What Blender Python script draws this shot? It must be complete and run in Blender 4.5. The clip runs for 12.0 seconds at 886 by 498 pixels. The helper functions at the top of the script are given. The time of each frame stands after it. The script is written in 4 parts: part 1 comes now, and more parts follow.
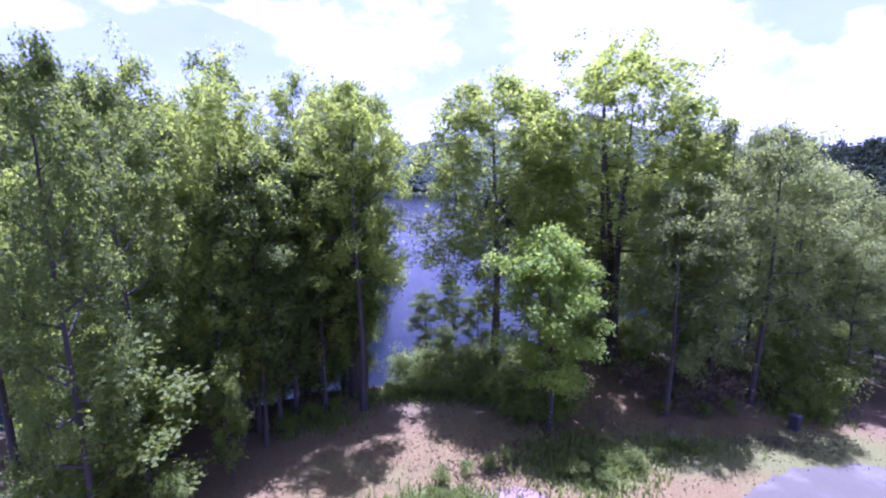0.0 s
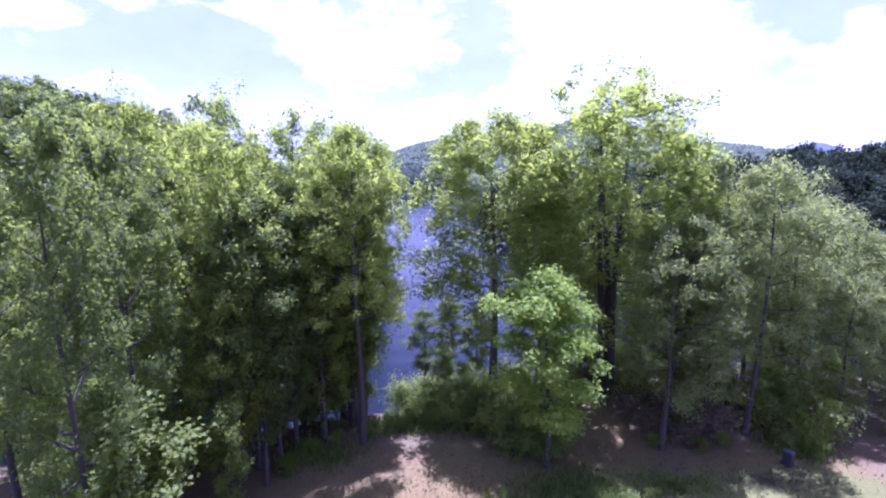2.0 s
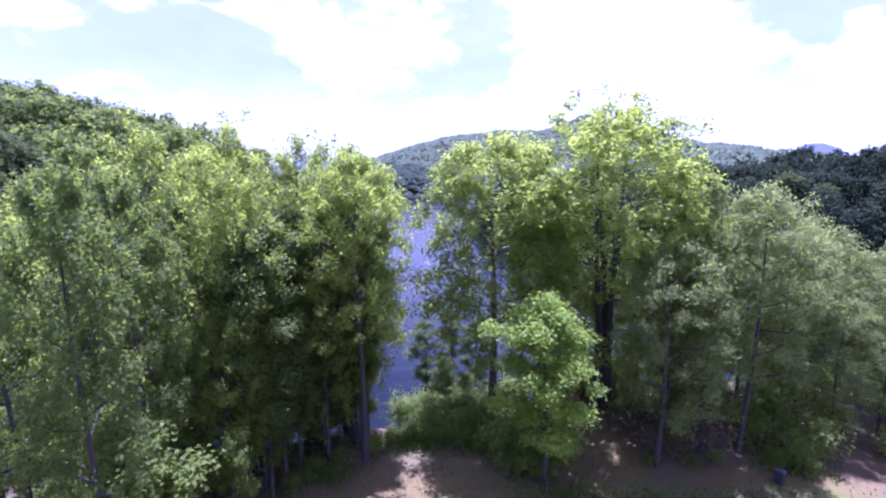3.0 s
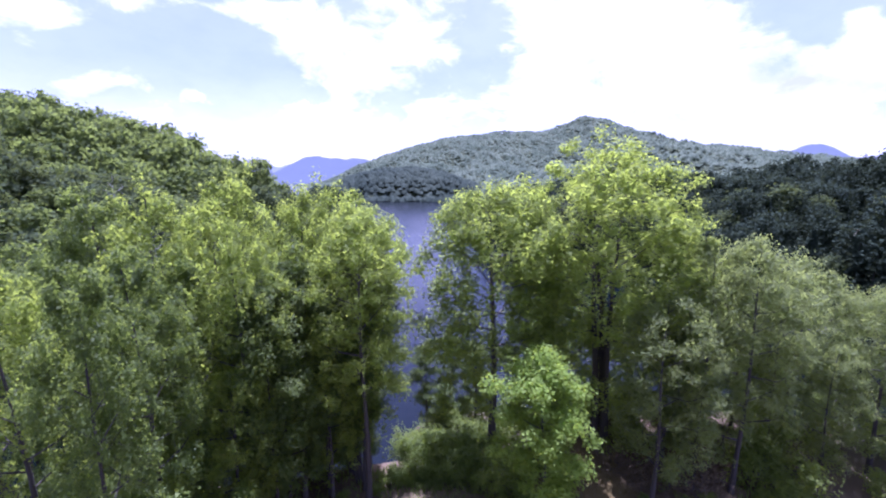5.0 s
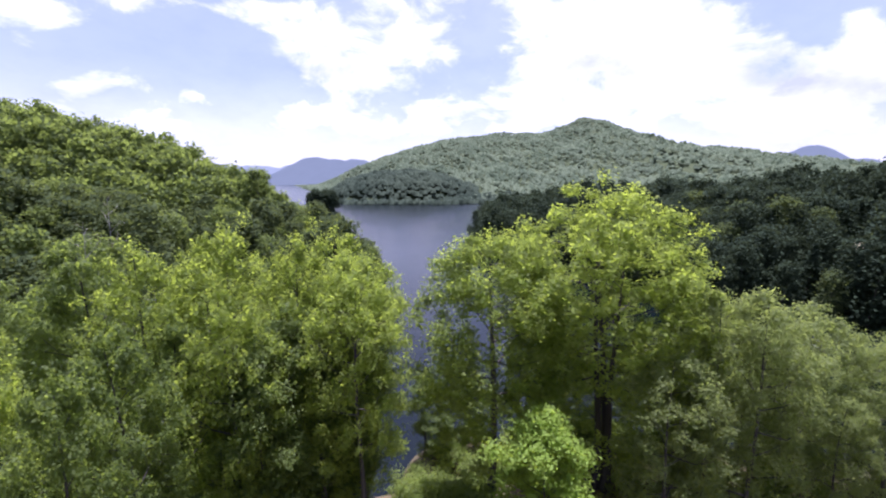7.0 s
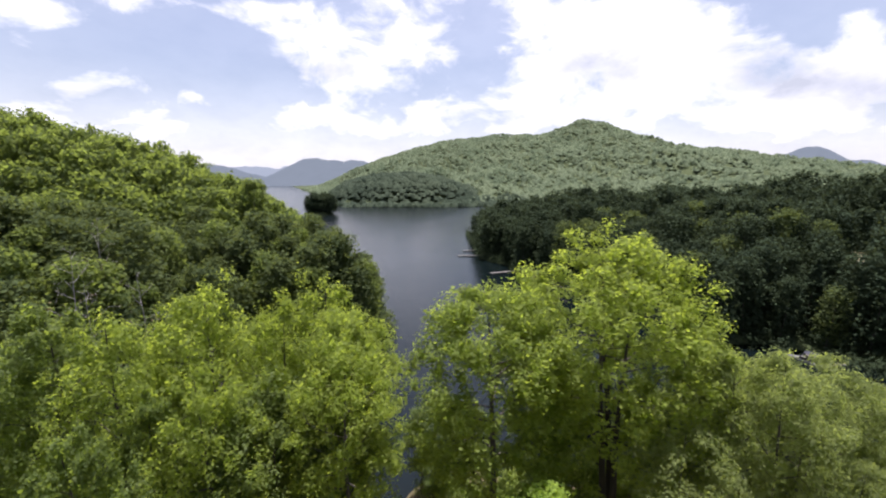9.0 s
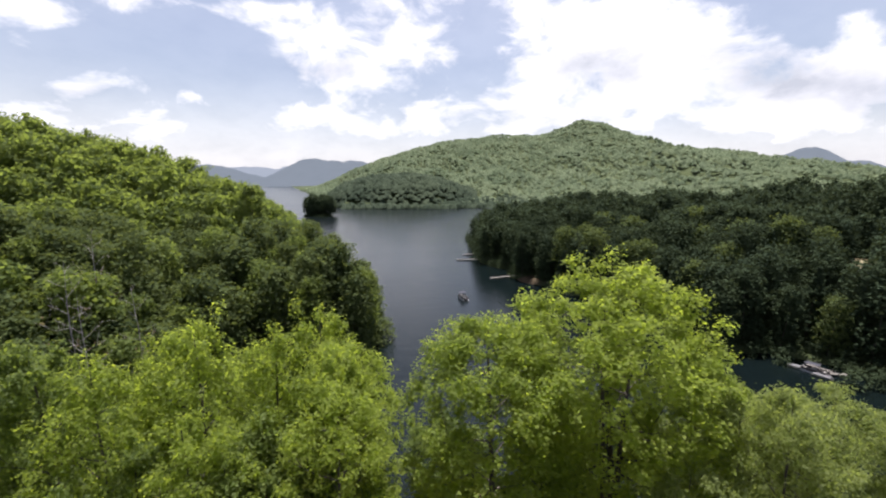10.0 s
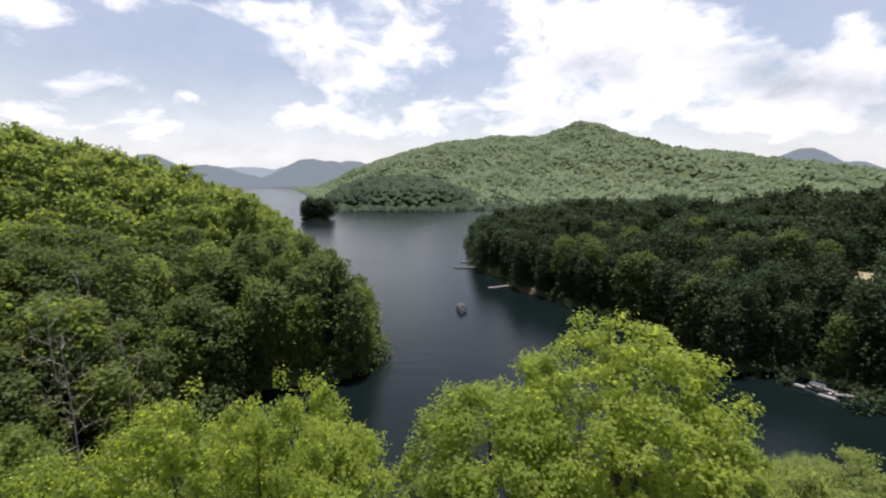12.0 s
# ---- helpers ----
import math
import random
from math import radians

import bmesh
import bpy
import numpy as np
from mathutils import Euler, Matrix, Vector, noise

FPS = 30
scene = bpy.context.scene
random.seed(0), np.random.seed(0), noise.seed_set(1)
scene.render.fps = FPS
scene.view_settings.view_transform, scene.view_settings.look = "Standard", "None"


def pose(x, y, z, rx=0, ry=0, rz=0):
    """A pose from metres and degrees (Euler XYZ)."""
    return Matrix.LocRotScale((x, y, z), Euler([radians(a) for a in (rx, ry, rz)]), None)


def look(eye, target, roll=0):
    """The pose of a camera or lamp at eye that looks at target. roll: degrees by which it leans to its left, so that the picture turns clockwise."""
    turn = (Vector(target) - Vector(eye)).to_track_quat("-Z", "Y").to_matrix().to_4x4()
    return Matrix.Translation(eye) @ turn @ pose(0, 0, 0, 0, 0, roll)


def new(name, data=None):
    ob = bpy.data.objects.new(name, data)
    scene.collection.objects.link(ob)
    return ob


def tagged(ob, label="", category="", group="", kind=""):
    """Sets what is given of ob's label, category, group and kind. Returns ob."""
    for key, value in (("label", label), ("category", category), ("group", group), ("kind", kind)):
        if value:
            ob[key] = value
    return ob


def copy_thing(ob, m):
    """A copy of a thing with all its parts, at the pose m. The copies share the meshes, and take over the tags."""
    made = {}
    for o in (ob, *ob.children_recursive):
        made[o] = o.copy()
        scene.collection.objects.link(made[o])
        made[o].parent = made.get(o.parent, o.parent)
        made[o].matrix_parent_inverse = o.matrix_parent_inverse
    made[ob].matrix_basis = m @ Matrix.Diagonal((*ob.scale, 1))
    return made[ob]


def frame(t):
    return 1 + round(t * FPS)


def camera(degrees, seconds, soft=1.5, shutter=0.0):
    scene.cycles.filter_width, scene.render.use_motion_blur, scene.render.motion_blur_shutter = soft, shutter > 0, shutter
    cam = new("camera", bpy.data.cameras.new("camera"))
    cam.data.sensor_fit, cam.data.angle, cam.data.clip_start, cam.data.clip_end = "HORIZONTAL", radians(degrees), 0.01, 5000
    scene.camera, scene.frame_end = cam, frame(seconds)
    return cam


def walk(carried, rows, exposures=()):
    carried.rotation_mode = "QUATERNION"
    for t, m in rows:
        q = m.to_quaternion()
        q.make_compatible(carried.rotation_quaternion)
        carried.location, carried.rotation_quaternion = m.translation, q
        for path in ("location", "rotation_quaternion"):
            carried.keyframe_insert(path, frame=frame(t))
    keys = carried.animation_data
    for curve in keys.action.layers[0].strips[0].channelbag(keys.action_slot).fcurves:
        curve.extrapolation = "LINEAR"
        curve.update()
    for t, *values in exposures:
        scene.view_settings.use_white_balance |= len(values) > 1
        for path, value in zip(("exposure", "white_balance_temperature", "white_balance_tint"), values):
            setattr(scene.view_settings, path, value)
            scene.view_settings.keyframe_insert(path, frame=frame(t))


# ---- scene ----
cam = camera(96.0, 12.0, soft=2.2)
# seconds, x, y, z, yaw, pitch, roll: a slow climb beside the trees that then drifts ahead over them
ROWS = [
    (0.0, 0.312, -1.434, 24.306, 0.17, -9.84, 0.02),
    (0.5, 0.367, -1.216, 24.756, 0.15, -9.87, 0.02),
    (1.0, 0.393, -1.147, 25.273, 0.12, -9.90, 0.02),
    (1.5, 0.396, -1.197, 25.861, 0.10, -9.91, 0.02),
    (2.0, 0.383, -1.329, 26.518, 0.09, -9.92, 0.02),
    (2.5, 0.360, -1.505, 27.232, 0.07, -9.93, 0.02),
    (3.0, 0.331, -1.687, 27.990, 0.05, -9.92, 0.02),
    (5.0, 0.229, -1.890, 31.164, -0.02, -9.88, 0.01),
    (5.5, 0.221, -1.722, 31.939, -0.04, -9.86, 0.0),
    (6.0, 0.222, -1.459, 32.696, -0.06, -9.84, 0.0),
    (6.5, 0.234, -1.109, 33.439, -0.09, -9.81, 0.0),
    (7.0, 0.256, -0.689, 34.173, -0.12, -9.79, -0.01),
    (9.0, 0.421, 1.299, 37.216, -0.28, -9.70, -0.03),
    (9.5, 0.470, 1.785, 38.049, -0.34, -9.68, -0.04),
    (10.0, 0.515, 2.256, 38.916, -0.39, -9.67, -0.05),
    (10.5, 0.552, 2.733, 39.804, -0.45, -9.66, -0.06),
    (11.0, 0.576, 3.256, 40.689, -0.52, -9.66, -0.07),
    (11.5, 0.581, 3.897, 41.529, -0.60, -9.66, -0.08),
    (12.0, 0.560, 4.759, 42.259, -0.68, -9.66, -0.08),
]
EXPOSURES = [(0.0, 1.95, 4550, 71), (3.0, 1.95, 4600, 67), (5.5, 1.66, 4850, 54), (7.0, 1.5, 5350, 38), (9.0, 1.35, 6150, 21), (12.0, 1.22, 6400, 15)]
walk(cam, [(t, pose(x, y, z, 90 + pitch, roll, yaw)) for t, x, y, z, yaw, pitch, roll in ROWS], EXPOSURES)

# ---- sky, clouds and sun ----
SUN_AZIMUTH, SUN_ELEVATION = 5.0, 77.0   # degrees to the right of straight ahead, and up
SUN_STRENGTH, SKY_STRENGTH, CLOUD_BRIGHT = 4.8, 0.054, 0.54
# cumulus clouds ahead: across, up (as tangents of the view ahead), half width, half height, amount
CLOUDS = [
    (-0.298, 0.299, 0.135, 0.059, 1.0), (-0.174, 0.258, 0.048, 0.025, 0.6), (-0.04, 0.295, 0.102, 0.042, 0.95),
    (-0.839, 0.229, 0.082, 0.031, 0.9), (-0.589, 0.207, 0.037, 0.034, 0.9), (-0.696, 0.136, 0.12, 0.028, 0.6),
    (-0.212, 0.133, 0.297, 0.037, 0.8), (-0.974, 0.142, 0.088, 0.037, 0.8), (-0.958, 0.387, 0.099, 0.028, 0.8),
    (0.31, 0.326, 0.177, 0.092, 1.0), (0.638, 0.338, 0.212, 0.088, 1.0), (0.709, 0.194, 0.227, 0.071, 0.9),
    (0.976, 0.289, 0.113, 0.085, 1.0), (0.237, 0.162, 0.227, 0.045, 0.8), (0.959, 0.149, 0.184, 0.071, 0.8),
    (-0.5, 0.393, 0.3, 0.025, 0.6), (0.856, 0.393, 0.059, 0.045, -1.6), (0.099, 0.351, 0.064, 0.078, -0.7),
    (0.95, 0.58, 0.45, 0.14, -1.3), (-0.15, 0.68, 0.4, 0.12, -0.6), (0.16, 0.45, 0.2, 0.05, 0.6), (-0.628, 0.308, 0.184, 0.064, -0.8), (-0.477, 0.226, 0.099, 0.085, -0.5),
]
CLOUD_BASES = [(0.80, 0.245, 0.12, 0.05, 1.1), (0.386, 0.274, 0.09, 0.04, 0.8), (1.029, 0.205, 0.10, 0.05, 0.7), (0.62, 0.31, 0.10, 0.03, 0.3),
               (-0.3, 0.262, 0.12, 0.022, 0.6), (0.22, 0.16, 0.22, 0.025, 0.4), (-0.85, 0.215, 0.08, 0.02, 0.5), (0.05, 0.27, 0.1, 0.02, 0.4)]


class Nodes:
    """Short hand for node trees."""
    def __init__(self, tree):
        self.tree = tree
        tree.nodes.clear()

    def add(self, kind, **settings):
        node = self.tree.nodes.new(kind)
        for key, value in settings.items():
            if key == "data_type":
                node.data_type = value
            elif key == "operation":
                node.operation = value
            elif key == "blend_type":
                node.blend_type = value
        return node

    def put(self, socket, value):
        if isinstance(value, bpy.types.NodeSocket):
            self.tree.links.new(value, socket)
        else:
            socket.default_value = value

    def math(self, operation, a, b=0.0, c=0.0, clamp=False):
        node = self.add("ShaderNodeMath", operation=operation)
        node.use_clamp = clamp
        for i, v in enumerate((a, b, c)):
            self.put(node.inputs[i], v)
        return node.outputs[0]

    def vec(self, operation, a, b=(0, 0, 0), out=0):
        node = self.add("ShaderNodeVectorMath", operation=operation)
        self.put(node.inputs[0], a)
        self.put(node.inputs[1], b)
        return node.outputs[out]

    def noise(self, vector, scale, detail=3.0, rough=0.55, distortion=0.0):
        node = self.add("ShaderNodeTexNoise")
        self.put(node.inputs["Vector"], vector)
        node.inputs["Scale"].default_value = scale
        node.inputs["Detail"].default_value = detail
        node.inputs["Roughness"].default_value = rough
        node.inputs["Distortion"].default_value = distortion
        return node.outputs["Fac"]

    def step(self, value, lo, hi):
        node = self.add("ShaderNodeMapRange")
        node.interpolation_type = "SMOOTHSTEP"
        self.put(node.inputs["Value"], value)
        self.put(node.inputs["From Min"], lo)
        self.put(node.inputs["From Max"], hi)
        return node.outputs["Result"]

    def mix(self, fac, a, b, blend="MIX"):
        node = self.add("ShaderNodeMix", data_type="RGBA", blend_type=blend)
        self.put(node.inputs["Factor"], fac)
        for key, v in ((6, a), (7, b)):
            if isinstance(v, tuple) and len(v) == 3:
                v = (*v, 1.0)
            self.put(node.inputs[key], v)
        return node.outputs[2]

    def blob(self, uv, row):
        across, up, sx, sy, amount = row
        d = self.vec("MULTIPLY", self.vec("SUBTRACT", uv, (across, up, 0)), (1 / sx, 1 / sy, 0))
        q = self.vec("DOT_PRODUCT", d, d, out=1)
        return self.math("MULTIPLY", self.math("POWER", 2.718, self.math("MULTIPLY", q, -0.7)), amount)


def build_sky():
    world = bpy.data.worlds.new("sky")
    scene.world = world
    world.use_nodes = True
    n = Nodes(world.node_tree)
    sky = n.add("ShaderNodeTexSky")
    sky.sky_type, sky.sun_disc = "NISHITA", False
    sky.sun_elevation, sky.sun_rotation = radians(SUN_ELEVATION), radians(SUN_AZIMUTH)
    sky.air_density, sky.dust_density, sky.ozone_density = 1.0, 2.6, 1.0
    way = n.add("ShaderNodeTexCoord").outputs["Generated"]
    parts = n.add("ShaderNodeSeparateXYZ")
    n.put(parts.inputs[0], way)
    x, y, z = parts.outputs
    deep = n.math("MAXIMUM", y, 0.08)
    flat = n.add("ShaderNodeCombineXYZ")
    n.put(flat.inputs[0], n.math("DIVIDE", x, deep))
    n.put(flat.inputs[1], n.math("DIVIDE", z, deep))
    wob = n.add("ShaderNodeTexNoise")
    n.put(wob.inputs["Vector"], way)
    wob.inputs["Scale"].default_value, wob.inputs["Detail"].default_value = 9.0, 4.0
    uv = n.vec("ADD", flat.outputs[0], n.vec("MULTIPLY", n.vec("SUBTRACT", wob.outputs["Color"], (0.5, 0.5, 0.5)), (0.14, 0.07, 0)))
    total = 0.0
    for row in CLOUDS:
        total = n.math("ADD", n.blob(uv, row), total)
    stretched = n.vec("MULTIPLY", way, (1, 1, 1.9))
    billow = n.noise(stretched, 7.5, 7.0, 0.6, 0.3)
    wide = n.noise(stretched, 2.6, 2.0)
    amount = n.math("ADD", n.math("MULTIPLY", total, 0.36), n.math("MULTIPLY_ADD", billow, 1.3, -0.46))
    amount = n.math("ADD", amount, n.math("MULTIPLY_ADD", wide, 0.3, -0.12))
    cover = n.step(amount, 0.27, 0.62)
    shade = 0.0
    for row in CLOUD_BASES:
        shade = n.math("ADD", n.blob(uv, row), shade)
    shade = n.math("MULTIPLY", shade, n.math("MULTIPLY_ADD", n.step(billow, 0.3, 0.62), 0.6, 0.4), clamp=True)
    grey = n.math("MAXIMUM", shade, n.math("MULTIPLY", n.step(amount, 0.55, 1.0), 0.18))
    puffs = n.noise(stretched, 13.0, 6.0, 0.6)
    grey = n.math("ADD", grey, n.math("MULTIPLY_ADD", puffs, 0.9, -0.36), clamp=True)
    cloud = n.mix(grey, (1.0, 1.0, 1.0), (0.50, 0.53, 0.58))
    # white haze low over the hills
    haze = n.math("MULTIPLY", n.math("SUBTRACT", 1.0, n.step(z, 0.0, 0.24)), 0.55)
    cover = n.math("MAXIMUM", cover, haze)
    # a thin veil over the whole sky
    cover = n.math("MULTIPLY_ADD", cover, 0.82, n.math("MULTIPLY_ADD", wide, 0.16, 0.13), clamp=True)
    back = n.add("ShaderNodeBackground")
    n.put(back.inputs["Color"], sky.outputs[0])
    back.inputs["Strength"].default_value = SKY_STRENGTH
    white = n.add("ShaderNodeBackground")
    n.put(white.inputs["Color"], cloud)
    white.inputs["Strength"].default_value = CLOUD_BRIGHT
    both = n.add("ShaderNodeMixShader")
    n.put(both.inputs[0], cover)
    n.put(both.inputs[1], back.outputs[0])
    n.put(both.inputs[2], white.outputs[0])
    n.put(n.add("ShaderNodeOutputWorld").inputs["Surface"], both.outputs[0])


build_sky()
az, el = radians(SUN_AZIMUTH), radians(SUN_ELEVATION)
SUN_WAY = Vector((math.sin(az) * math.cos(el), math.cos(az) * math.cos(el), math.sin(el)))
sun = new("sun", bpy.data.lights.new("sun", "SUN"))
sun.data.energy, sun.data.angle, sun.data.color = SUN_STRENGTH, radians(0.53), (1.0, 0.945, 0.86)
sun.matrix_world = look(SUN_WAY * 500, (0, 0, 0))


# ---- materials ----
def material(name):
    mat = bpy.data.materials.new(name)
    mat.use_nodes = True
    n = Nodes(mat.node_tree)
    out = n.add("ShaderNodeOutputMaterial")
    bsdf = n.add("ShaderNodeBsdfPrincipled")
    n.tree.links.new(bsdf.outputs[0], out.inputs["Surface"])
    return mat, n, bsdf, out


def bumped(n, bsdf, height, strength, distance):
    node = n.add("ShaderNodeBump")
    n.put(node.inputs["Height"], height)
    node.inputs["Strength"].default_value, node.inputs["Distance"].default_value = strength, distance
    n.put(bsdf.inputs["Normal"], node.outputs[0])


def position(n):
    return n.add("ShaderNodeNewGeometry").outputs["Position"]


def leaf_material(name, dark, light, glow, gloss=0.55, through_part=0.5, shine=0.25):
    """Leaves: each has its own green, each tree its own tone; light also shines through them."""
    mat, n, bsdf, out = material(name)
    geo = n.add("ShaderNodeNewGeometry")
    own = n.add("ShaderNodeObjectInfo").outputs["Random"]
    patch = n.math("ADD", n.math("MULTIPLY", n.noise(geo.outputs["Position"], 0.35, 2.0), 0.6), n.math("MULTIPLY_ADD", n.noise(geo.outputs["Position"], 0.11, 1.0), 1.0, -0.3))
    fac = n.math("ADD", n.math("MULTIPLY", geo.outputs["Random Per Island"], 0.45), n.math("MULTIPLY_ADD", patch, 0.9, -0.2))
    fac = n.math("ADD", fac, n.math("MULTIPLY_ADD", own, 0.3, -0.15), clamp=True)
    colour = n.mix(fac, dark, light)
    n.put(bsdf.inputs["Base Color"], colour)
    bsdf.inputs["Roughness"].default_value = gloss
    bsdf.inputs["Specular IOR Level"].default_value = shine
    thin = n.add("ShaderNodeBsdfTranslucent")
    n.put(thin.inputs["Color"], n.mix(0.5, n.mix(1.0, colour, glow, "MULTIPLY"), glow))
    both = n.add("ShaderNodeMixShader")
    both.inputs[0].default_value = through_part
    n.put(both.inputs[1], bsdf.outputs[0])
    n.put(both.inputs[2], thin.outputs[0])
    n.put(out.inputs["Surface"], both.outputs[0])
    return mat


LEAF_OAK = leaf_material("oak_leaf", (0.089, 0.125, 0.027), (0.190, 0.238, 0.042), (0.63, 0.75, 0.085), 0.62, 0.62, 0.2)
LEAF_MAPLE = leaf_material("maple_leaf", (0.138, 0.212, 0.032), (0.228, 0.312, 0.046), (0.66, 0.80, 0.07), 0.6, 0.55, 0.2)
LEAF_LOCUST = leaf_material("locust_leaf", (0.090, 0.118, 0.042), (0.164, 0.198, 0.064), (0.54, 0.63, 0.13), 0.6, 0.60, 0.2)
LEAF_HICKORY = leaf_material("hickory_leaf", (0.054, 0.084, 0.024), (0.122, 0.160, 0.038), (0.42, 0.53, 0.07), 0.6, 0.58, 0.22)
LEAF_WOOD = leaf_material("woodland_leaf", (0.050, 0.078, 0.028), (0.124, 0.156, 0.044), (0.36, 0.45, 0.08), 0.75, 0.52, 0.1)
# cloud shade over the far hill is put into this darker leaf green
LEAF_SHADED = leaf_material("cloud_shaded_leaf", (0.021, 0.034, 0.021), (0.040, 0.057, 0.028), (0.08, 0.105, 0.044), 0.85, 0.32, 0.05)
# a milder step: shade of the lower slopes put into the leaf colour
LEAF_HALF_SHADED = leaf_material("half_shade_toned_leaf", (0.037, 0.057, 0.026), (0.081, 0.106, 0.038), (0.22, 0.27, 0.06), 0.8, 0.42, 0.08)
LEAF_SHRUB = leaf_material("shrub_leaf", (0.080, 0.120, 0.026), (0.164, 0.210, 0.038), (0.52, 0.62, 0.06), 0.6, 0.54, 0.2)
LEAF_DRY = leaf_material("dry_brush", (0.095, 0.068, 0.034), (0.19, 0.142, 0.072), (0.16, 0.115, 0.05), 0.7, 0.2)
GRASS = leaf_material("grass_blade", (0.092, 0.135, 0.028), (0.160, 0.200, 0.044), (0.42, 0.52, 0.07), 0.6, 0.5)


def bark_material(name, dark, light, scale):
    mat, n, bsdf, out = material(name)
    p = n.vec("MULTIPLY", position(n), (1, 1, 0.22))
    ridges = n.noise(p, scale, 5.0, 0.65, 0.4)
    stain = n.noise(position(n), 0.7, 3.0)
    n.put(bsdf.inputs["Base Color"], n.mix(n.math("MULTIPLY_ADD", stain, 0.5, n.math("MULTIPLY", ridges, 0.5)), dark, light))
    bsdf.inputs["Roughness"].default_value = 0.9
    bumped(n, bsdf, ridges, 0.7, 0.03)
    return mat


BARK = bark_material("grey_brown_bark", (0.022, 0.018, 0.014), (0.080, 0.066, 0.052), 14.0)
BARK_PALE = bark_material("pale_dead_wood", (0.13, 0.12, 0.11), (0.30, 0.28, 0.26), 18.0)


def ground_material():
    mat, n, bsdf, out = material("clearing_and_forest_floor")
    p = position(n)
    big, mid, fine = n.noise(p, 0.22, 4.0), n.noise(p, 1.3, 5.0, 0.65), n.noise(p, 9.0, 4.0, 0.7)
    parts = n.add("ShaderNodeSeparateXYZ")
    n.put(parts.inputs[0], p)
    litter = n.mix(fine, (0.07, 0.051, 0.028), (0.15, 0.112, 0.062))
    dry = n.mix(mid, (0.084, 0.063, 0.019), (0.134, 0.102, 0.033))
    dry = n.mix(n.step(fine, 0.35, 0.7), dry, (0.154, 0.120, 0.044))
    turf = n.mix(fine, (0.070, 0.096, 0.022), (0.118, 0.140, 0.036))
    wobble = n.math("MULTIPLY_ADD", mid, 2.6, -1.3)

    def oval(cx, cy, rx, ry, lo=0.55, hi=1.2):
        d = n.vec("MULTIPLY", n.vec("SUBTRACT", p, (cx, cy, 0)), (1 / rx, 1 / ry, 0))
        r = n.vec("LENGTH", d, out=1)
        return n.math("SUBTRACT", 1.0, n.step(n.math("MULTIPLY_ADD", wobble, 0.16, r), lo, hi))

    # the open clearing, its green patches and a bare reddish spot
    open_part = n.math("MAXIMUM", oval(3.0, 12.0, 15.0, 9.5), n.math("MAXIMUM", oval(9.5, 21.0, 4.0, 7.0), oval(19.0, 15.0, 9.0, 6.0)))
    green = n.math("MAXIMUM", oval(7.2, 16.0, 3.2, 2.2), n.math("MAXIMUM", oval(-0.5, 22.4, 5.6, 2.2), oval(0.3, 13.4, 2.6, 1.2)))
    green = n.math("MAXIMUM", green, n.math("MULTIPLY", n.math("MAXIMUM", oval(12.5, 17.0, 4.5, 2.2), oval(18.5, 16.8, 6.5, 2.2)), 0.7))
    green = n.math("MAXIMUM", green, n.math("MULTIPLY", n.step(big, 0.5, 0.72), 0.5))
    bare = oval(3.4, 13.4, 1.5, 1.0)
    soil = n.mix(mid, (0.17, 0.12, 0.10), (0.25, 0.195, 0.17))
    away = n.step(n.vec("LENGTH", n.vec("MULTIPLY", n.vec("SUBTRACT", p, (4, 14, 0)), (1, 1, 0)), out=1), 22.0, 42.0)
    growth = n.mix(mid, (0.02, 0.03, 0.013), (0.055, 0.07, 0.026))
    litter = n.mix(away, litter, growth)
    colour = n.mix(open_part, litter, n.mix(green, dry, turf))
    colour = n.mix(bare, colour, soil)
    colour = n.mix(oval(33.0, 153.0, 8.0, 6.0), colour, n.mix(mid, (0.035, 0.026, 0.016), (0.075, 0.056, 0.036)))
    n.put(bsdf.inputs["Base Color"], colour)
    bsdf.inputs["Roughness"].default_value = 0.95
    bsdf.inputs["Specular IOR Level"].default_value = 0.15
    bumped(n, bsdf, n.math("ADD", fine, mid), 0.9, 0.06)
    return mat


def gravel_material():
    mat, n, bsdf, out = material("grey_gravel")
    p = position(n)
    stones = n.add("ShaderNodeTexVoronoi")
    n.put(stones.inputs["Vector"], p)
    stones.inputs["Scale"].default_value = 26.0
    patch, mid = n.noise(p, 0.5, 4.0, 0.6), n.noise(p, 3.0, 4.0)
    tone = n.mix(n.math("MULTIPLY_ADD", stones.outputs["Distance"], 0.6, n.math("MULTIPLY", mid, 0.4)), (0.050, 0.047, 0.027), (0.084, 0.079, 0.046))
    n.put(bsdf.inputs["Base Color"], n.mix(n.step(patch, 0.5, 0.68), tone, (0.112, 0.106, 0.068)))
    bsdf.inputs["Roughness"].default_value = 0.9
    bumped(n, bsdf, stones.outputs["Distance"], 0.6, 0.02)
    return mat


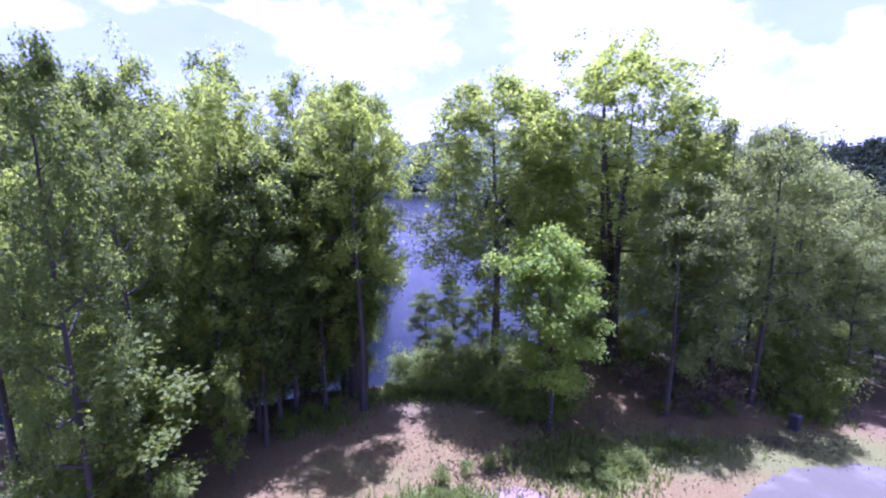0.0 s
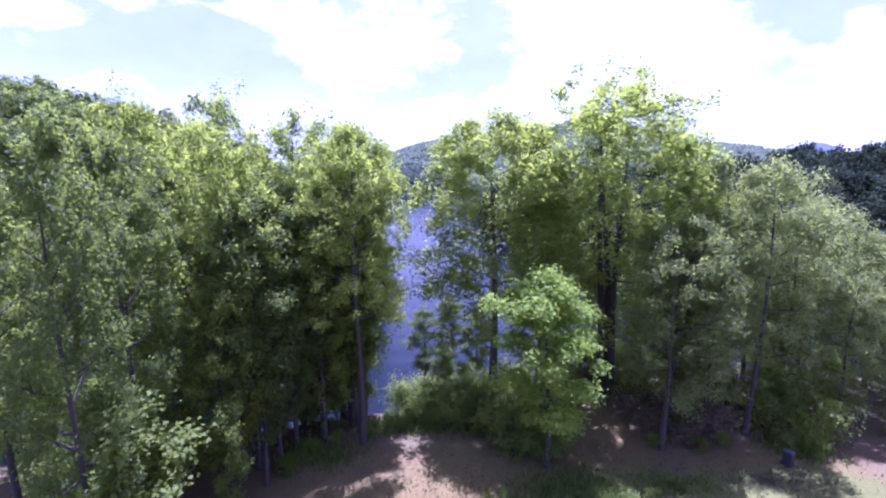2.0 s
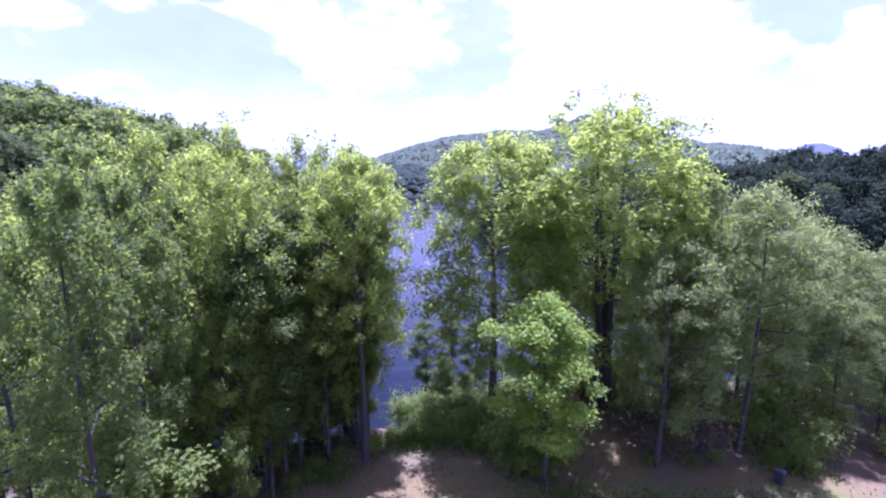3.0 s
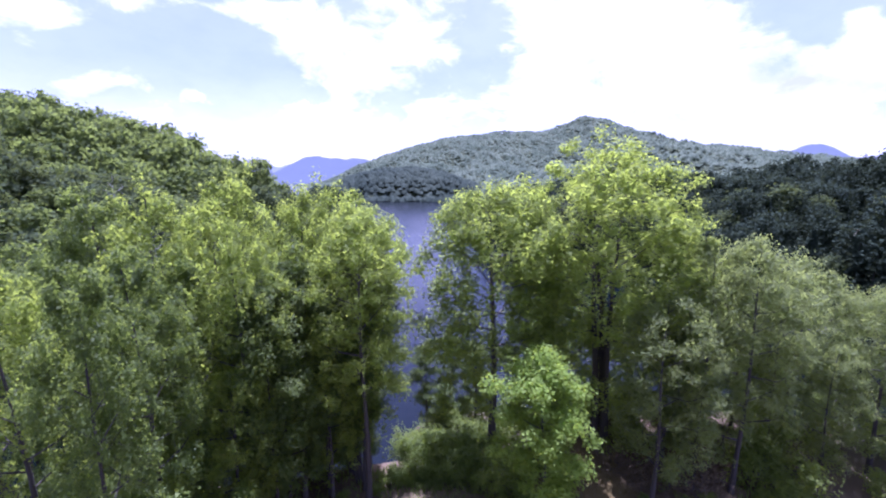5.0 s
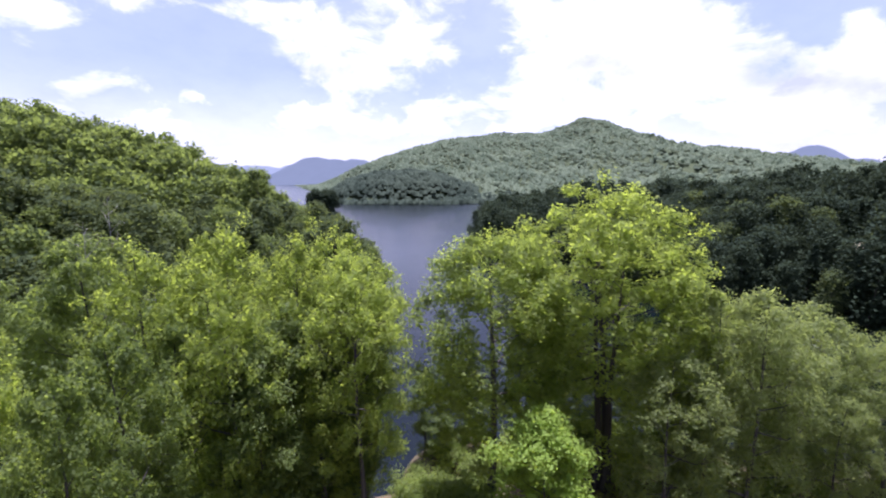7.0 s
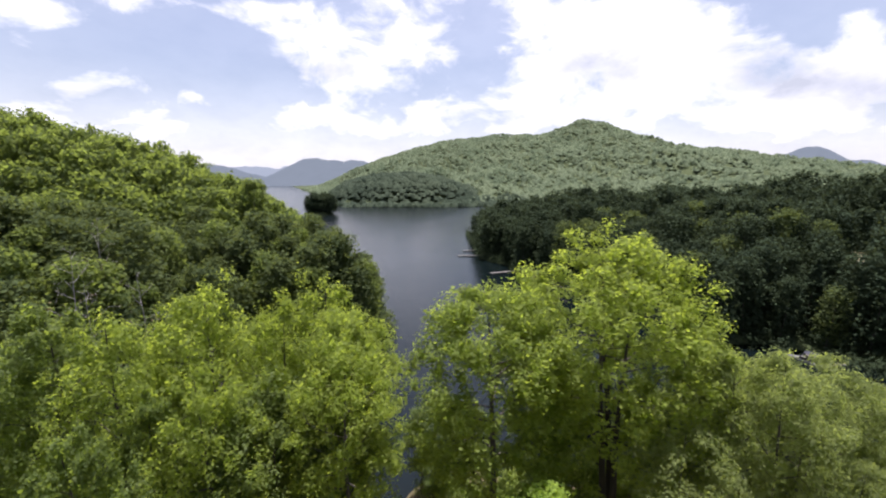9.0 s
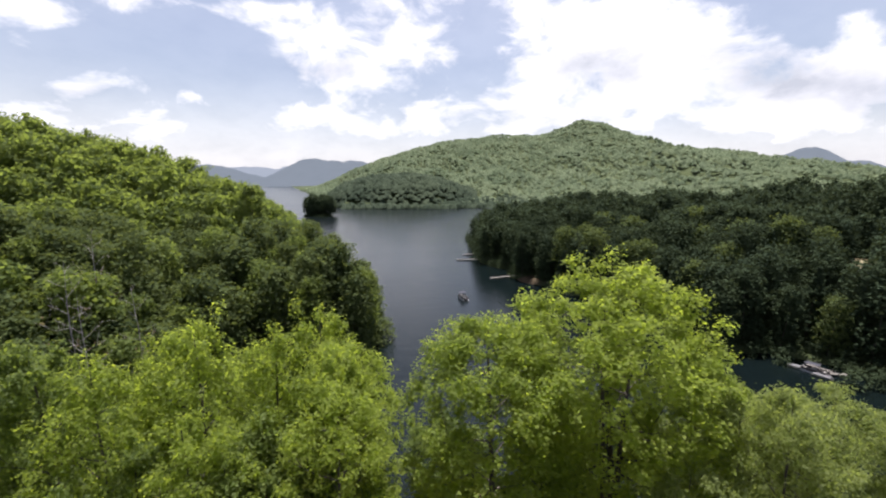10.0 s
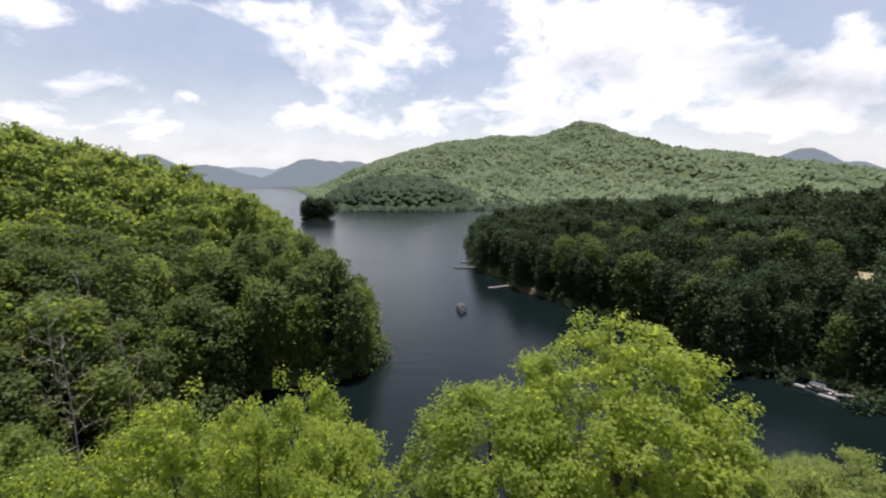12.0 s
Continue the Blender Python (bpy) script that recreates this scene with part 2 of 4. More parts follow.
def water_material():
    mat, n, bsdf, out = material("lake_water")
    p = position(n)
    bsdf.inputs["Base Color"].default_value = (0.0024, 0.0048, 0.0053, 1)
    bsdf.inputs["IOR"].default_value = 1.333
    calm = n.noise(n.vec("MULTIPLY", p, (1, 2.2, 1)), 0.02, 3.0)
    # sheltered and smooth in the cove, ruffled by the wind on the open lake
    parts = n.add("ShaderNodeSeparateXYZ")
    n.put(parts.inputs[0], p)
    windy = n.math("MULTIPLY_ADD", n.step(parts.outputs[1], 90.0, 420.0), 0.06, 0.10)
    n.put(bsdf.inputs["Roughness"], n.math("MULTIPLY_ADD", calm, 0.08, windy))
    ripple = n.noise(n.vec("MULTIPLY", p, (0.7, 1.6, 1)), 1.6, 4.0, 0.6)
    swell = n.noise(n.vec("MULTIPLY", p, (0.5, 1.4, 1)), 0.25, 2.0)
    bumped(n, bsdf, n.math("MULTIPLY_ADD", swell, 2.0, ripple), 0.36, 0.12)
    return mat


def plain(name, colour, rough=0.6, metal=0.0, vary=0.25, scale=6.0):
    mat, n, bsdf, out = material(name)
    spots = n.noise(position(n), scale, 4.0, 0.6)
    low = tuple(c * (1 - vary) for c in colour)
    n.put(bsdf.inputs["Base Color"], n.mix(spots, low, colour))
    n.put(bsdf.inputs["Roughness"], n.math("MULTIPLY_ADD", spots, 0.2, rough - 0.1))
    bsdf.inputs["Metallic"].default_value = metal
    return mat


def hazy_glow_material(name, colour):
    """A self-glowing far backdrop; the haze of kilometres of air is in its colour."""
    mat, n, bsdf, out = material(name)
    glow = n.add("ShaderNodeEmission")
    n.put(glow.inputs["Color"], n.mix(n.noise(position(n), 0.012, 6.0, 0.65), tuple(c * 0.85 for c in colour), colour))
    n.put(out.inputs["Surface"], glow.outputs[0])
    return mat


def canopy_material(name, dark, light):
    """Closed forest canopy seen from afar: many small crowns of uneven green."""
    mat, n, bsdf, out = material(name)
    p = position(n)
    geo = n.add("ShaderNodeNewGeometry")
    small = n.noise(p, 0.5, 4.0, 0.7)
    fac = n.math("ADD", n.math("MULTIPLY_ADD", geo.outputs["Random Per Island"], 0.4, -0.05), n.math("MULTIPLY_ADD", small, 0.9, -0.2), clamp=True)
    colour = n.mix(fac, dark, light)
    tone = n.mix(n.math("MULTIPLY", n.step(n.noise(p, 0.008, 4.0), 0.42, 0.62), 0.55), colour, light)
    # darker patches scattered over the canopy by noise
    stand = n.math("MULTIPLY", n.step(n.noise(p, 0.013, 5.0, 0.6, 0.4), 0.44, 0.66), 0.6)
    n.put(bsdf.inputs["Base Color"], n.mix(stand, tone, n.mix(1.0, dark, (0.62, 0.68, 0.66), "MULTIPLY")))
    bsdf.inputs["Roughness"].default_value, bsdf.inputs["Specular IOR Level"].default_value = 0.9, 0.1
    bumped(n, bsdf, small, 0.35, 0.8)
    thin = n.add("ShaderNodeBsdfTranslucent")
    n.put(thin.inputs["Color"], colour)
    both = n.add("ShaderNodeMixShader")
    both.inputs[0].default_value = 0.5
    n.put(both.inputs[1], bsdf.outputs[0])
    n.put(both.inputs[2], thin.outputs[0])
    n.put(out.inputs["Surface"], both.outputs[0])
    return mat


# darker canopy: the foothill's cloud shadow is put into its greens
SHADED_FAR_WOOD = canopy_material("cloud_shaded_canopy", (0.050, 0.072, 0.050), (0.078, 0.104, 0.064))
# paler canopy: distance haze is mixed into these base greens
HAZY_WOOD = canopy_material("haze_paled_canopy", (0.128, 0.168, 0.104), (0.185, 0.230, 0.134))
GROUND, GRAVEL, WATER = ground_material(), gravel_material(), water_material()
# ridge colours are haze tones and are emitted, not lit
RIDGE_NEAR = hazy_glow_material("haze_blue_ridge", (0.122, 0.142, 0.164))
RIDGE_FAR = hazy_glow_material("haze_pale_ridge", (0.19, 0.215, 0.25))
BLACK_PLASTIC = plain("black_plastic", (0.035, 0.036, 0.042), 0.5)
GREY_METAL = plain("grey_metal", (0.42, 0.43, 0.45), 0.4, 0.8)
WHITE_PAINT = plain("white_paint", (0.36, 0.36, 0.35), 0.6)
NAVY = plain("navy_canvas", (0.02, 0.022, 0.035), 0.85)
BOAT_PANEL = plain("dark_boat_panel", (0.04, 0.036, 0.04), 0.4)
DOCK_WOOD = plain("weathered_dock_wood", (0.13, 0.12, 0.11), 0.85, 0.0, 0.4, 3.0)
DARK_WALL = plain("dark_stained_siding", (0.075, 0.06, 0.05), 0.8)
CREAM_ROOF = plain("cream_metal_roof", (0.118, 0.094, 0.020), 0.6)
WINDOW_GLASS = plain("dark_window_glass", (0.03, 0.035, 0.04), 0.08)
SEAT_VINYL = plain("pale_vinyl", (0.30, 0.29, 0.28), 0.5)


# ---- mesh helpers ----
def mesh_of(name, verts, faces, mat, smooth=False):
    """A mesh from an array of places and an array of triangles or quads (or several such arrays)."""
    me = bpy.data.meshes.new(name)
    faces = [f for f in (faces if isinstance(faces, list) else [faces]) if len(f)]
    me.vertices.add(len(verts))
    me.vertices.foreach_set("co", np.ascontiguousarray(verts, dtype=np.float32).ravel())
    loops = np.concatenate([f.ravel() for f in faces]).astype(np.int32)
    sizes = np.concatenate([np.full(len(f), f.shape[1], np.int32) for f in faces])
    me.loops.add(len(loops))
    me.loops.foreach_set("vertex_index", loops)
    me.polygons.add(len(sizes))
    me.polygons.foreach_set("loop_start", np.concatenate([[0], np.cumsum(sizes)[:-1]]).astype(np.int32))
    me.polygons.foreach_set("use_smooth", np.full(len(sizes), smooth))
    me.update(calc_edges=True)
    me.materials.append(mat)
    return me


def join(pieces):
    """Joins (verts, faces) pairs with one kind of face."""
    verts, faces, start = [], [], 0
    for v, f in pieces:
        verts.append(v)
        faces.append(f + start)
        start += len(v)
    return np.concatenate(verts), np.concatenate(faces)


def tube(points, radii, sides=6):
    """A tapered tube along points."""
    points = np.asarray(points, float)
    ahead = np.gradient(points, axis=0)
    ahead /= np.linalg.norm(ahead, axis=1)[:, None] + 1e-9
    side = np.cross(ahead, (0.31, 0.77, 0.17))
    side /= np.linalg.norm(side, axis=1)[:, None] + 1e-9
    up = np.cross(ahead, side)
    a = np.arange(sides) * 2 * math.pi / sides
    ring = np.cos(a)[None, :, None] * side[:, None] + np.sin(a)[None, :, None] * up[:, None]
    verts = (points[:, None] + ring * np.asarray(radii)[:, None, None]).reshape(-1, 3)
    k, j = np.meshgrid(np.arange(len(points) - 1), np.arange(sides), indexing="ij")
    n, m = (j + 1) % sides, k + 1
    faces = np.stack([k * sides + j, k * sides + n, m * sides + n, m * sides + j], -1).reshape(-1, 4)
    return verts, faces


def part(name, data, mat, parent, label=""):
    """One mesh object under a thing or a part; data is a bmesh or a mesh."""
    if isinstance(data, bmesh.types.BMesh):
        me = bpy.data.meshes.new(name)
        data.to_mesh(me)
        data.free()
        me.materials.append(mat)
    else:
        me = data
    ob = new(name, me)
    ob.parent = parent
    return tagged(ob, label)


def thing(name, m, label, category, group=""):
    ob = new(name)
    ob.empty_display_size = 0.2
    ob.matrix_basis = m
    return tagged(ob, label, category, group)


def box(sx, sy, sz, at=(0, 0, 0), bevel=0.02, taper=1.0, bm=None):
    """A bevelled box standing on at, its top scaled by taper."""
    bm = bm or bmesh.new()
    made = bmesh.ops.create_cube(bm, size=1.0)["verts"]
    for v in made:
        k = taper if v.co.z > 0 else 1.0
        v.co = Vector((v.co.x * sx * k + at[0], v.co.y * sy * k + at[1], (v.co.z + 0.5) * sz + at[2]))
    if bevel:
        edges = {e for v in made for e in v.link_edges}
        bmesh.ops.bevel(bm, geom=list(edges), offset=bevel, segments=1, affect="EDGES")
    return bm


def rod(points, radius, mat, name="rod", sides=8):
    v, f = tube(points, [radius] * len(points), sides)
    return mesh_of(name, v, f, mat, True)


# ---- the lie of the land ----
def smooth_step(v, lo, hi):
    t = np.clip((v - lo) / (hi - lo), 0, 1)
    return t * t * (3 - 2 * t)


def dome(x, y, cx, cy, rx, ry, turn, high, power=0.8):
    """A rounded hill of that height that reaches the water at its rim and falls on below it."""
    c, s = math.cos(radians(turn)), math.sin(radians(turn))
    u, v = ((x - cx) * c + (y - cy) * s) / rx, (-(x - cx) * s + (y - cy) * c) / ry
    q = 1 - u * u - v * v
    return np.where(q > 0, high * np.abs(q) ** power, -8 * np.minimum(np.abs(q), 1))


def waves(x, y, size, seed):
    k = 2 * math.pi / size
    return (np.sin(x * k + seed) * np.cos(y * k * 0.83 + seed * 2.1) + 0.6 * np.sin((x * 0.7 + y) * k * 1.9 + seed * 3.7)
            + 0.4 * np.cos((x - y * 0.6) * k * 3.1 + seed * 5.3)) / 2


def height(x, y):
    x, y = np.asarray(x, float), np.asarray(y, float)
    # the near bluff with its clearing
    rim = 21.5 + 7.5 * smooth_step(x, 1, 13) - 0.25 * np.maximum(-6 - x, 0) - 0.02 * np.maximum(x - 24, 0) ** 1.5 + 0.8 * waves(x, y, 11, 2)
    drop = np.maximum(y - rim, 0)
    bluff = 10.7 - 0.25 * smooth_step(y, 16, 22) - 11 * smooth_step(drop, 0, 19) - 0.25 * np.maximum(drop - 16, 0)
    bluff = bluff - 14 * smooth_step(x, 42, 72) + 0.09 * waves(x, y, 4.5, 1) + 0.35 * smooth_step(np.hypot(x, y), 24, 50) * waves(x, y, 9, 4)
    land = np.maximum(bluff, -8)
    # the wooded hill across the cove, and its further shoulders
    for row in ((-180, 152, 150, 68, 165, 46, 1.0), (-175, 235, 95, 75, 150, 30, 0.8), (-118, 64, 76, 48, 10, 24, 0.8),
                (-47, 100, 33, 18, -8, 11, 0.6), (3.0, 41, 7.5, 6.5, 20, 2.6, 0.7),
                (-135, 452, 19, 13, 0, 5, 0.6), (-84, 133, 48, 27, 150, 19, 0.7), (-340, 330, 230, 160, 130, 55, 0.8), (-66, 690, 124, 95, 0, 45, 0.55),
                (-330, 60, 230, 200, 0, 60, 0.8)):
        land = np.maximum(land, dome(x, y, *row))
    # the dark wooded hill beyond the channel
    s = (x - 12) * 0.885 + (y - 200) * 0.466 + 6 * waves(x, y, 75, 3)
    m = np.minimum(np.minimum(s, x - 19 - 0.04 * (y - 200) + 2 * waves(x, y, 31, 8)), 0.8 * (272 + 0.15 * x - y))
    hill = np.where(m > 0, 19 * (1 - np.exp(-np.maximum(m, 0) / 40)) + 6 * smooth_step(m, 60, 200) + 5 * smooth_step(m, 20, 70) * waves(x, y, 130, 6), m * 0.4)
    hill = hill - 7 * np.exp(-((x - 82) ** 2 + (y - 76) ** 2) / 160)
    hill = hill - 11 * np.exp(-((x - 128) ** 2 + (y - 118) ** 2) / 300)
    land = np.maximum(land, np.maximum(hill, -8))
    # the mountain behind the lake
    ridge = (192 * np.exp(-((x - 620) / 600) ** 2) + 52 * np.exp(-((x - 572) / 120) ** 2) + 108 * np.exp(-((x + 20) / 400) ** 2)
             + 55 * np.exp(-((x - 1180) / 200) ** 2))
    shore = 610 + 0.25 * np.maximum(-x - 100, 0) * 4 + 25 * waves(x, y, 210, 5)
    rise = np.clip((y - shore) / (1580 - np.minimum(shore, 1300)), -0.05, 1)
    over = np.clip((y - 1600) / 1500, 0, 1)
    mount = np.where(rise > 0, ridge * np.abs(rise) ** 0.95 * (1 - 0.7 * over) + smooth_step(rise, 0.02, 0.3) * (9 * waves(x, y, 330, 7) - 34 * (1 - 0.8 * smooth_step(rise, 0.75, 1.0)) * np.abs(waves(x + 0.35 * y, y * 0.35, 300, 11)) ** 0.8 + 8), rise * 60)
    west = x + 150 + 0.41 * (y - 633) + 14 * waves(x, y, 160, 4)
    mount = np.where(west > 0, mount * smooth_step(west, -30, 220), np.maximum(-8, west * 0.3))
    land = np.maximum(land, mount)
    # low country all round and behind
    behind = smooth_step(-y, 20, 300) * (12 + 10 * waves(x, y, 260, 9)) + 10.7 * smooth_step(-y, -18, -4) - 8 * smooth_step(y, 4, 18) - 14 * smooth_step(np.abs(x), 45, 75) * smooth_step(y, -60, 20)
    land = np.maximum(land, np.where(y < 15, behind, -8))
    return land


def build_ground():
    front = np.linspace(-62, 62, 241)
    rest = np.linspace(62, 298, 61)[1:-1]
    angles = np.radians(np.concatenate([front, rest]))
    radii = np.concatenate([[0.01], np.geomspace(2.0, 4700, 215)])
    a, r = np.meshgrid(angles, radii, indexing="ij")
    x, y = r * np.sin(a), r * np.cos(a)
    z = height(x, y)
    verts = np.stack([x, y, z], -1).reshape(-1, 3)
    i, j = np.meshgrid(np.arange(len(angles)), np.arange(len(radii) - 1), indexing="ij")
    k, w = (i + 1) % len(angles), len(radii)
    faces = np.stack([i * w + j, i * w + j + 1, k * w + j + 1, k * w + j], -1).reshape(-1, 4)
    tagged(new("ground", mesh_of("ground", verts, faces, GROUND, True)), "dry clearing and leaf-littered wooded banks above the lake", "ground", kind="structure")


def build_water():
    a, r = np.meshgrid(np.radians(np.arange(0, 360, 5)), np.array([0.1, 60, 200, 700, 2000, 4680]), indexing="ij")
    verts = np.stack([r * np.sin(a), r * np.cos(a), r * 0], -1).reshape(-1, 3)
    i, j = np.meshgrid(np.arange(72), np.arange(5), indexing="ij")
    faces = np.stack([i * 6 + j, i * 6 + j + 1, (i + 1) % 72 * 6 + j + 1, (i + 1) % 72 * 6 + j], -1).reshape(-1, 4)
    tagged(new("water", mesh_of("water", verts, faces, WATER, True)), "calm grey-blue mountain lake with fine ripples", "lake", kind="structure")


def build_road():
    """A gravel turning place that lies on the clearing."""
    rings, spokes = 40, 240
    a, r = np.meshgrid(np.arange(spokes) * 2 * math.pi / spokes, 1 - (1 - np.linspace(0.0, 0.99, rings)) ** 1.6 * 0.98, indexing="ij")
    edge = 11.15 + 0.16 * waves(np.cos(a) * 9, np.sin(a) * 9, 3.1, 4) + 0.10 * waves(np.cos(a) * 9, np.sin(a) * 9, 0.7, 6)
    x, y = 19.6 + r * edge * np.cos(a), 5.1 + r * edge * np.sin(a)
    z = height(x, y) + 0.05 - 0.10 * smooth_step(r, 0.93, 1.0)
    verts = np.stack([x, y, z], -1).reshape(-1, 3)
    i, j = np.meshgrid(np.arange(spokes), np.arange(rings - 1), indexing="ij")
    faces = np.stack([i * rings + j, i * rings + j + 1, (i + 1) % spokes * rings + j + 1, (i + 1) % spokes * rings + j], -1).reshape(-1, 4)[:, ::-1]
    tagged(new("road", mesh_of("road", verts, faces, GRAVEL, True)), "rounded pale grey gravel turning place", "gravel road", kind="structure")


def build_far_ridges():
    """Blue ridges at the edge of sight, one behind the other."""
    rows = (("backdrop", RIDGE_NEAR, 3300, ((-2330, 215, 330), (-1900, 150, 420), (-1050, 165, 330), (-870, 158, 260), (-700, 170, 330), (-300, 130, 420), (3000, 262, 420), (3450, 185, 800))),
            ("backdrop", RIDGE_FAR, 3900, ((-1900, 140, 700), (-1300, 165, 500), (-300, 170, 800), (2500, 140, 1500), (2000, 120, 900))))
    for name, mat, depth, hills in rows:
        x = np.linspace(-3300, 3500, 420) if depth < 3500 else np.linspace(-2400, 2500, 300)
        top = 24 + 0 * x
        for cx, high, wide in hills:
            top = np.maximum(top, high * np.exp(-((x - cx) / wide) ** 2)) + 0.12 * high * np.exp(-((x - cx) / wide / 1.5) ** 2)
        top = top + 5 * waves(x, x * 0.3, 240, 2) + 2 * waves(x, x * 0.2, 60, 5)
        y = depth + 0 * x
        shape = [np.stack([x, y - 500, 0 * x - 8], -1), np.stack([x, y - 200, top * 0.62], -1), np.stack([x, y, top], -1), np.stack([x, y + 300, 0 * x - 8], -1)]
        i, j = np.meshgrid(np.arange(3), np.arange(len(x) - 1), indexing="ij")
        w = len(x)
        faces = np.stack([i * w + j, i * w + j + 1, (i + 1) * w + j + 1, (i + 1) * w + j], -1).reshape(-1, 4)
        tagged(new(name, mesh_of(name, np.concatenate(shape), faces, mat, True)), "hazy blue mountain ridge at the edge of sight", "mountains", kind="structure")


build_ground()
build_water()
build_road()
build_far_ridges()


# ---- trees ----
def leaves(rng, centres, radii, count, size, flat=0.72, hollow=0.2, up=0.95):
    """Folded leaf sprays on the outer part of many clumps; returns places and quads."""
    which = rng.integers(0, len(centres), count) if len(centres) * 3 < count else np.resize(np.arange(len(centres)), count)
    n = rng.normal(size=(count, 3))
    n /= np.linalg.norm(n, axis=1)[:, None]
    r = hollow + (1 - hollow) * rng.random(count) ** 0.6 + rng.normal(size=count) * 0.16
    spot = centres[which] + n * (radii[which] * r)[:, None] * np.array([1, 1, flat])
    face = n * 0.6 + rng.normal(size=(count, 3)) * 0.6 + np.array([0, 0, up])
    face /= np.linalg.norm(face, axis=1)[:, None]
    along = np.cross(face, rng.normal(size=(count, 3)))
    along /= np.linalg.norm(along, axis=1)[:, None] + 1e-9
    across = np.cross(face, along)
    length = size * rng.uniform(0.7, 1.35, count)[:, None]
    wide = length * rng.uniform(0.32, 0.48, count)[:, None]
    droop = face * length * 0.16
    quad = np.stack([spot - along * length * 0.5, spot - across * wide - droop * 0.2 + along * length * 0.08,
                     spot + along * length * 0.5 - droop, spot + across * wide - droop * 0.2 + along * length * 0.08], 1)
    return quad.reshape(-1, 3), np.arange(count * 4).reshape(-1, 4)


def single(sprays):
    """Each leaf as one small pointed blade."""
    v = sprays[0].reshape(-1, 4, 3)[:, (0, 1, 3)].reshape(-1, 3)
    return v, np.arange(len(v)).reshape(-1, 3)


def grow(rng, high, base, wide, limbs, lean=(0.0, 0.0), stems=1, slender=1.0, top_heavy=0.5, twigs=3):
    """The wood of a tree: its trunk, its limbs, and where its leaf clumps sit."""
    trunk, branches, tips, sizes = [], [], [], []
    for s in range(stems):
        off = np.array([0.25 * math.cos(s * 2.6), 0.25 * math.sin(s * 2.6)]) * (stems > 1)
        spread = rng.normal(size=2) * 0.05 * high * (0.4 + (stems > 1)) + np.array(lean)
        hs = high * (1 - 0.07 * s)
        t = np.linspace(0, 1, 9)
        path = np.stack([off[0] + spread[0] * t ** 1.4 + 0.12 * np.sin(t * 7 + s), off[1] + spread[1] * t ** 1.4 + 0.1 * np.cos(t * 6 + s), hs * 0.95 * t], -1)
        r0 = 0.016 * high * slender * (0.8 if stems > 1 else 1.0)
        radii = r0 * (1 - 0.88 * t) + r0 * 0.5 * np.exp(-t * 22)
        path[0, 2] = -0.6
        trunk.append(tube(path, radii, 8))
        for k in range(limbs // stems):
            f = base + (0.97 - base) * ((k + rng.random()) / (limbs // stems)) ** 0.82
            root = np.array([np.interp(f, t, path[:, i]) for i in range(3)])
            q = (f - base) / (1 - base)
            reach = wide * (math.sin(math.pi * min(1, 0.18 + 0.82 * q) ** (1.35 - top_heavy)) ** 0.6) * rng.uniform(0.74, 1.0)
            az = k * 2.4 + rng.uniform(-0.5, 0.5) + s
            rise = rng.uniform(0.15, 0.55) + 0.75 * q
            end = root + np.array([math.cos(az) * reach, math.sin(az) * reach, reach * rise * 0.75])
            end[2] = min(end[2], hs * (1 - 0.17 * (reach / wide) ** 2))
            mid = root * 0.5 + end * 0.5 + np.array([0, 0, -0.06 * reach]) + rng.normal(size=3) * 0.07 * reach
            thick = max(0.02, np.interp(f, t, radii) * 0.5)
            limb = [tube([root, mid, end], [thick, thick * 0.6, 0.012], 5)]
            for g in (0.62, 0.84, 1.0):
                tips.append(root * (1 - g) ** 2 + 2 * mid * g * (1 - g) + end * g * g + rng.normal(size=3) * 0.12 * (g < 1))
                sizes.append(0.8 if g < 1 else 1.0)
            for w in range(twigs):
                g = rng.uniform(0.35, 0.95)
                start = (root * (1 - g) ** 2 + 2 * mid * g * (1 - g) + end * g * g)
                step = rng.normal(size=3) * reach * 0.26 + np.array([math.cos(az), math.sin(az), 0.5]) * reach * 0.15
                limb.append(tube([start, start + step * 0.6 + (0, 0, 0.05), start + step], [thick * 0.4, thick * 0.25, 0.008], 3))
                tips.append(start + step)
                sizes.append(rng.uniform(0.7, 1.0))
            branches.append(join(limb))
        tips.append(path[-1] + (0, 0, 0.04 * high))
        sizes.append(0.9)
    return join(trunk), branches, np.array(tips), np.array(sizes)


TALL = {}   # each kind's own height


